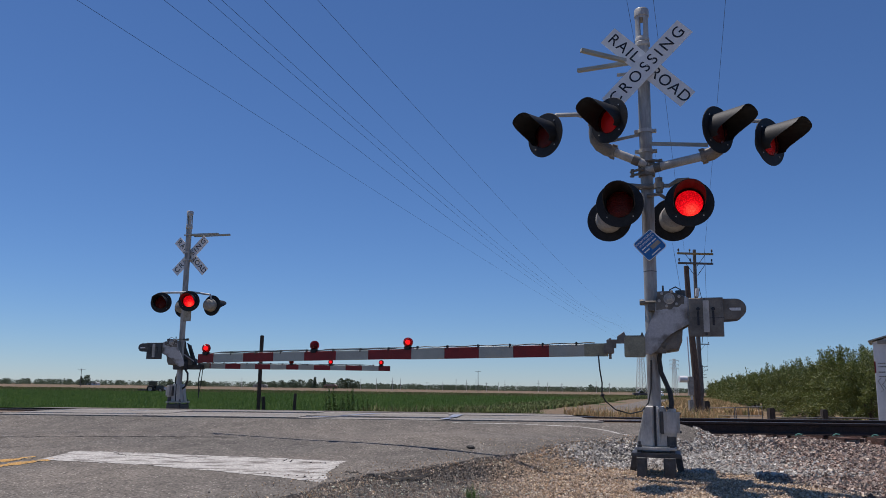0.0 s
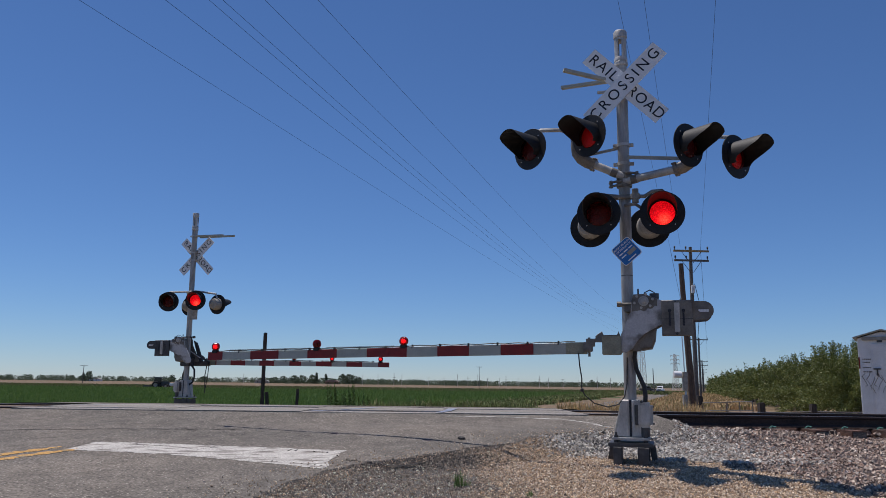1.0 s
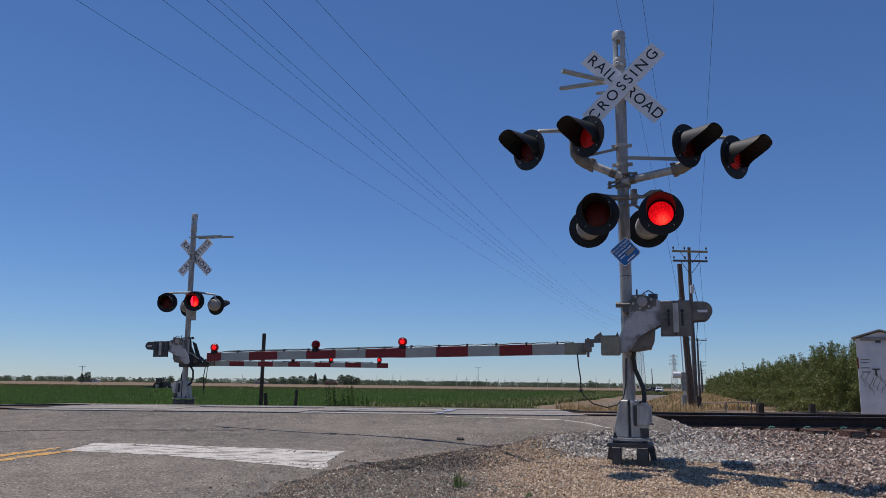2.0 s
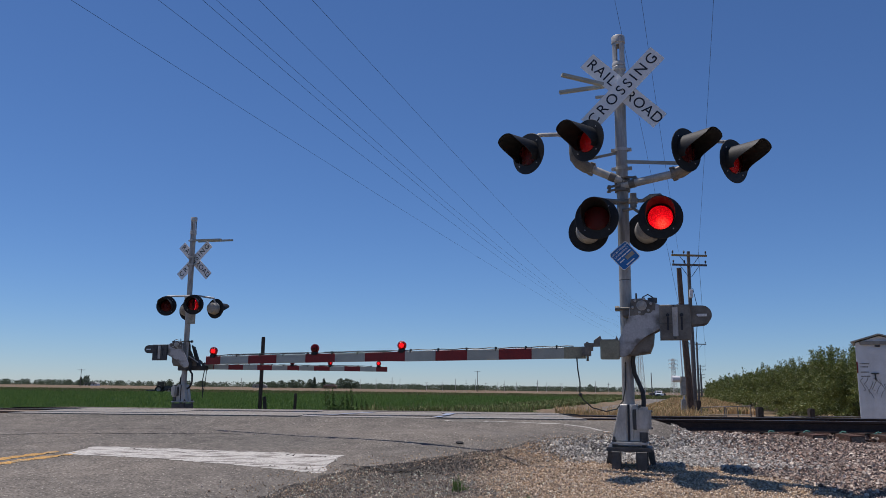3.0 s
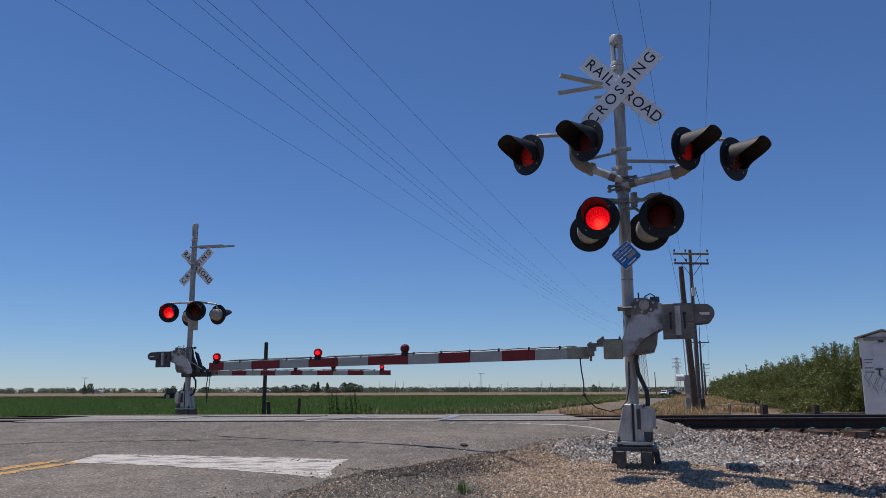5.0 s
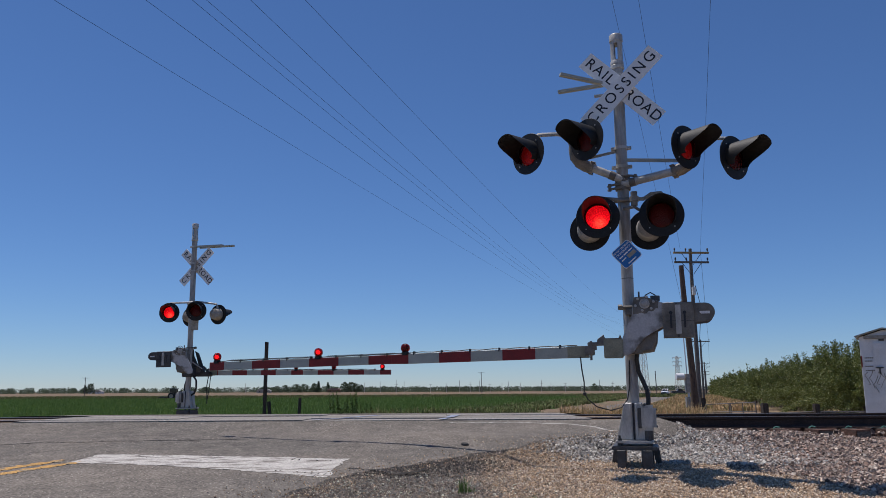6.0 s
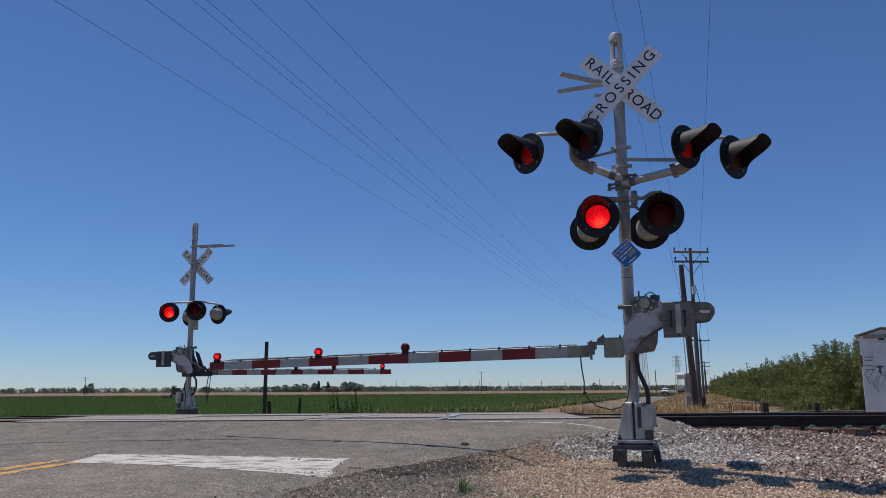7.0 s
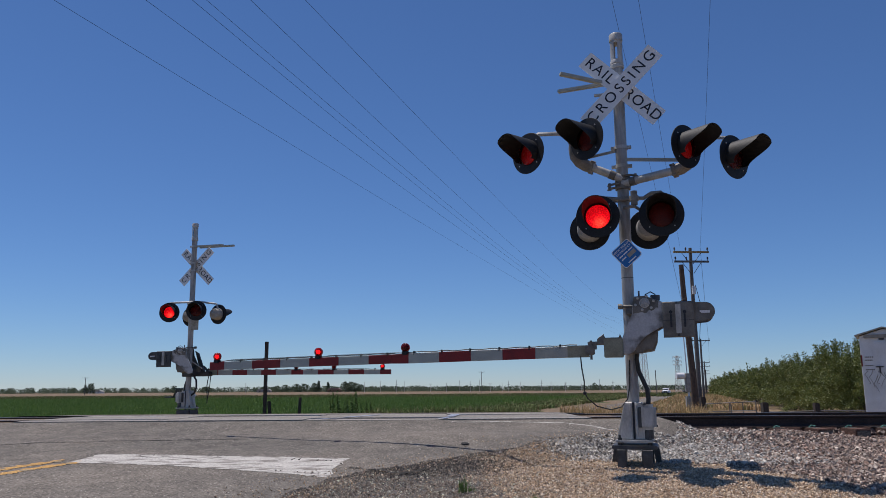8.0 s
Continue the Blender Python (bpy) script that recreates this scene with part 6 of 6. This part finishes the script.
def far_woods():
    r = np.random.RandomState(5)
    for name, label, spans in (("far_woods", "distant line of dark green trees on the horizon", 0), ("far_orchard", "distant flat dark green orchard band", 1)):
        v, f = [], []
        if spans == 0:
            for k in range(800):
                y = r.uniform(950, 1400)
                x = r.uniform(-0.72, -0.02) * y
                h = r.uniform(2.0, 5.0) * y / 700
                far_tree(v, f, x, y, h * r.uniform(0.5, 1.1), h, 110, r, pointed=r.rand() < 0.25)
            for px, w, h in ((-0.445, 4, 11), (-0.452, 3, 9), (-0.20, 6, 8), (-0.186, 6, 9), (-0.176, 7, 9), (-0.163, 4, 10), (-0.158, 3, 12), (-0.146, 3, 11), (-0.125, 5, 11), (-0.117, 6, 11), (-0.112, 6, 10), (-0.104, 4, 8), (-0.225, 6, 7), (-0.21, 5, 7), (0.19, 3.5, 8), (0.197, 2.5, 6), (-0.34, 4, 8), (-0.3, 5, 6)):
                far_tree(v, f, px * 900, 900, w * 1.35, h * 1.02, 480, r, pointed=w < 3.5)
        else:
            for k in range(1500):
                y = r.uniform(840, 960)
                x = r.uniform(-0.10, 0.34) * y
                far_tree(v, f, x, y, 4.0, r.uniform(4.2, 6.0), 30, r)
            for k in range(120):
                y = r.uniform(840, 960)
                far_tree(v, f, r.uniform(0.0, 0.06) * y, y, 4.4, r.uniform(4.6, 6.4), 34, r)
        me = bpy.data.meshes.new(name)
        me.from_pydata(v, [], f)
        me.materials.append(FAR_TREES)
        tagged(new(name, me), label, "woods", kind="stuff")


far_woods()


def farmhouse(x, y, w, d, h, mat, roof_mat, label):
    t = thing("farm_building", pose(x, y, -0.9), label, "building", "far farm buildings")
    part("wall", plate(bmesh.new(), [(-w / 2, 0), (w / 2, 0), (w / 2, h), (0, h + 0.1), (-w / 2, h)], 0, d), mat, t, smooth=False)
    bm = bmesh.new()
    plate(bm, [(-w / 2 - 0.5, h), (w / 2 + 0.5, h), (w * 0.3, h + 1.8), (-w * 0.3, h + 1.8)], -0.4, d + 0.4)
    part("roof", bm, roof_mat, t, smooth=False)
    for s in (-0.3, 0.25):
        part("window", box(bmesh.new(), s * w, -0.05, 0.9, s * w + 1.1, -0.01, 2.0), CAR_GLASS, t)


farmhouse(-115, 830, 14, 8, 2.6, EARTH, material("clay_roof", (0.3, 0.21, 0.17), 0.9), "far tan house with a reddish roof")
farmhouse(-200, 880, 15, 8, 2.2, HOUSING, ARM_STEEL, "far long pale farm building")
farmhouse(-410, 930, 18, 8, 2.2, WHITE_PAINT, ARM_STEEL, "far white farm building by the trees")

# ---- vehicles ----


def wheel(parent, x, y, r, w, name="wheel"):
    bm = spin(bmesh.new(), [(r * 0.55, -w / 2), (r * 0.93, -w / 2), (r, -w * 0.3), (r, w * 0.3), (r * 0.93, w / 2), (r * 0.55, w / 2)], 20, pose(0, 0, 0, 90))
    for k in range(14):
        box(bm, -0.04 * r, -w / 2, r * 0.97, 0.04 * r, w / 2, r * 1.03, 0, pose(0, 0, 0, 0, 360 * k / 14, 0))
    o = part(name, bm, TYRE, parent, "black tyre", pose(x, y, r))
    bm = spin(bmesh.new(), [(0, -w * 0.3), (r * 0.5, -w * 0.35), (r * 0.57, -w * 0.45), (r * 0.57, w * 0.45), (r * 0.5, w * 0.35), (0, w * 0.3)], 16, pose(0, 0, 0, 90))
    part("rim", bm, ARM_STEEL, o)
    return o


def tractor():
    t = thing("tractor", pose(-62.8, 175, -0.9), "small dark farm tractor towing a white tank across the field", "tractor")
    part("bonnet", box(bmesh.new(), 0.5, -0.4, 0.75, 2.2, 0.4, 1.55, 0.1), DARK_STEEL, t, "dark bonnet")
    part("chassis", box(bmesh.new(), -1.0, -0.35, 0.55, 2.1, 0.35, 0.9, 0.05), DARK_STEEL, t)
    cab = part("cab", box(bmesh.new(), -1.0, -0.65, 1.0, 0.45, 0.65, 2.3, 0.08), CAR_GLASS, t, "dark glazed cab")
    part("cab_roof", box(bmesh.new(), -1.15, -0.75, 2.3, 0.55, 0.75, 2.48, 0.06), DARK_STEEL, cab)
    part("exhaust", rod(bmesh.new(), (1.0, 0.2, 1.5), (1.0, 0.2, 2.4), 0.05), DARK_STEEL, t)
    part("front_tank", box(bmesh.new(), 2.3, -0.6, 0.6, 3.3, 0.6, 1.25, 0.15), WHITE_PAINT, t, "white front tank")
    part("implement", box(bmesh.new(), -3.0, -1.6, 0.4, -1.4, 1.6, 0.7, 0.05), DARK_STEEL, t, "dark trailing implement")
    ws = [(wheel(t, -0.5, sy * 0.85, 0.8, 0.4), -0.5, sy * 0.85, 0.8) for sy in (-1, 1)] + [(wheel(t, 1.7, sy * 0.75, 0.5, 0.28), 1.7, sy * 0.75, 0.5) for sy in (-1, 1)]
    return t, ws


def pickup(at, paint, label, name="pickup_truck"):
    t = thing(name, at, label, "car", "vehicles on the road")
    bm = bmesh.new()
    plate(bm, [(-2.6, 0.45), (2.6, 0.45), (2.65, 0.75), (2.55, 1.0), (1.3, 1.1), (-2.6, 1.1), (-2.65, 0.7)], -0.92, 0.92, 0.06)
    part("body", bm, paint, t)
    bm = plate(bmesh.new(), [(-0.7, 1.1), (1.25, 1.1), (0.6, 1.75), (-0.45, 1.78)], -0.80, 0.80, 0.06)
    cab = part("cab", bm, paint, t)
    bm = plate(bmesh.new(), [(-0.55, 1.15), (1.0, 1.15), (0.52, 1.66), (-0.42, 1.68)], -0.83, 0.83)
    part("side_window", bm, CAR_GLASS, cab)
    part("windscreen", box(bmesh.new(), -0.02, -0.7, -0.3, 0.02, 0.7, 0.3, 0.01, pose(0.97, 0, 1.42, 0, -45, 0)), CAR_GLASS, cab)
    for sy in (-0.7, 0.7):
        part("headlight", box(bmesh.new(), 2.56, sy - 0.15, 0.75, 2.68, sy + 0.15, 0.95, 0.03), WHITE_PAINT, t)
    part("bumper", box(bmesh.new(), 2.6, -0.9, 0.45, 2.75, 0.9, 0.65, 0.04), DARK_STEEL, t)
    part("grille", box(bmesh.new(), 2.6, -0.5, 0.7, 2.67, 0.5, 0.95, 0.02), DARK_STEEL, t)
    ws = [(wheel(t, wx, wy, 0.38, 0.24), wx, wy, 0.38) for wx in (-1.6, 1.65) for wy in (-0.8, 0.8)]
    return t, ws


CAR_WHITE = material("white_car_paint", (0.75, 0.75, 0.76), 0.3, second=(0.7, 0.7, 0.7), bump=0)
CAR_DARK = material("dark_car_paint", (0.05, 0.05, 0.06), 0.3, second=(0.045, 0.045, 0.05), bump=0)
TRACTOR, TRACTOR_WHEELS = tractor()
PICKUP, PICKUP_WHEELS = pickup(pose(63.8, 230, -0.87, 0, 0, -112), CAR_WHITE, "white pickup truck coming along the road")
SEDAN, SEDAN_WHEELS = pickup(pose(67, 262, -0.87), CAR_DARK, "dark car crossing on the far road", "car")


# ---- what moves ----


def motions():
    for n, (lamp, bank, at) in enumerate(FLASH_PARTS):
        far = n >= FIRST_FAR
        if bank is None:
            continue
        on = SEQ[0][1] == bank
        ang = 0.0 if on else 180.0
        rows = [(0.0, at @ pose(0, 0, 0, 0, 0, ang))]
        for t, lit in SEQ[1:]:
            target = 0.0 if lit == bank else 180.0
            # the far bulbs warm up later than the others go out
            t += 0.1 if far and target == 0.0 else 0.0
            if abs(target - ang) > 1:
                rows.append((t, at @ pose(0, 0, 0, 0, 0, ang)))
                rows.append((t + 1 / FPS, at @ pose(0, 0, 0, 0, 0, ang + (target - ang) / 3)))
                rows.append((t + 2 / FPS, at @ pose(0, 0, 0, 0, 0, ang + 2 * (target - ang) / 3)))
                rows.append((t + 3 / FPS, at @ pose(0, 0, 0, 0, 0, target)))
                ang = target
        rows.append((8.0, at @ pose(0, 0, 0, 0, 0, ang)))
        walk(lamp, rows)
    # vehicles: start, end, heading, and wheels that roll with them
    for car, wheels, a, b, head in ((TRACTOR, TRACTOR_WHEELS, (-62.8, 175, -0.9), (-58.0, 175, -0.9), 0),
                                    (PICKUP, PICKUP_WHEELS, (63.6, 231, -0.87), (64.1, 229, -0.87), -112),
                                    (SEDAN, SEDAN_WHEELS, (66.0, 262, -0.87), (81.5, 262, -0.87), 0)):
        a, b = Vector(a), Vector(b)
        walk(car, [(0.0, Matrix.Translation(a) @ pose(0, 0, 0, 0, 0, head)), (8.0, Matrix.Translation(b) @ pose(0, 0, 0, 0, 0, head))])
        for w, wx, wy, r in wheels:
            roll = math.degrees((b - a).length / r)
            n = max(2, int(roll / 60) + 1)
            walk(w, [(8.0 * i / n, pose(wx, wy, r, 0, roll * i / n, 0)) for i in range(n + 1)])


# moments at which the lit bank changes: bank 1 is lit first
SEQ = [(0.0, 1), (0.25, 0), (0.75, 1), (1.3, 0), (1.82, 1), (2.36, 0), (2.88, 1), (3.4, 0), (3.88, 1), (4.5, 0), (5.0, 1), (5.52, 0), (6.0, 1), (6.55, 0), (7.0, 1), (7.6, 0)]
motions()
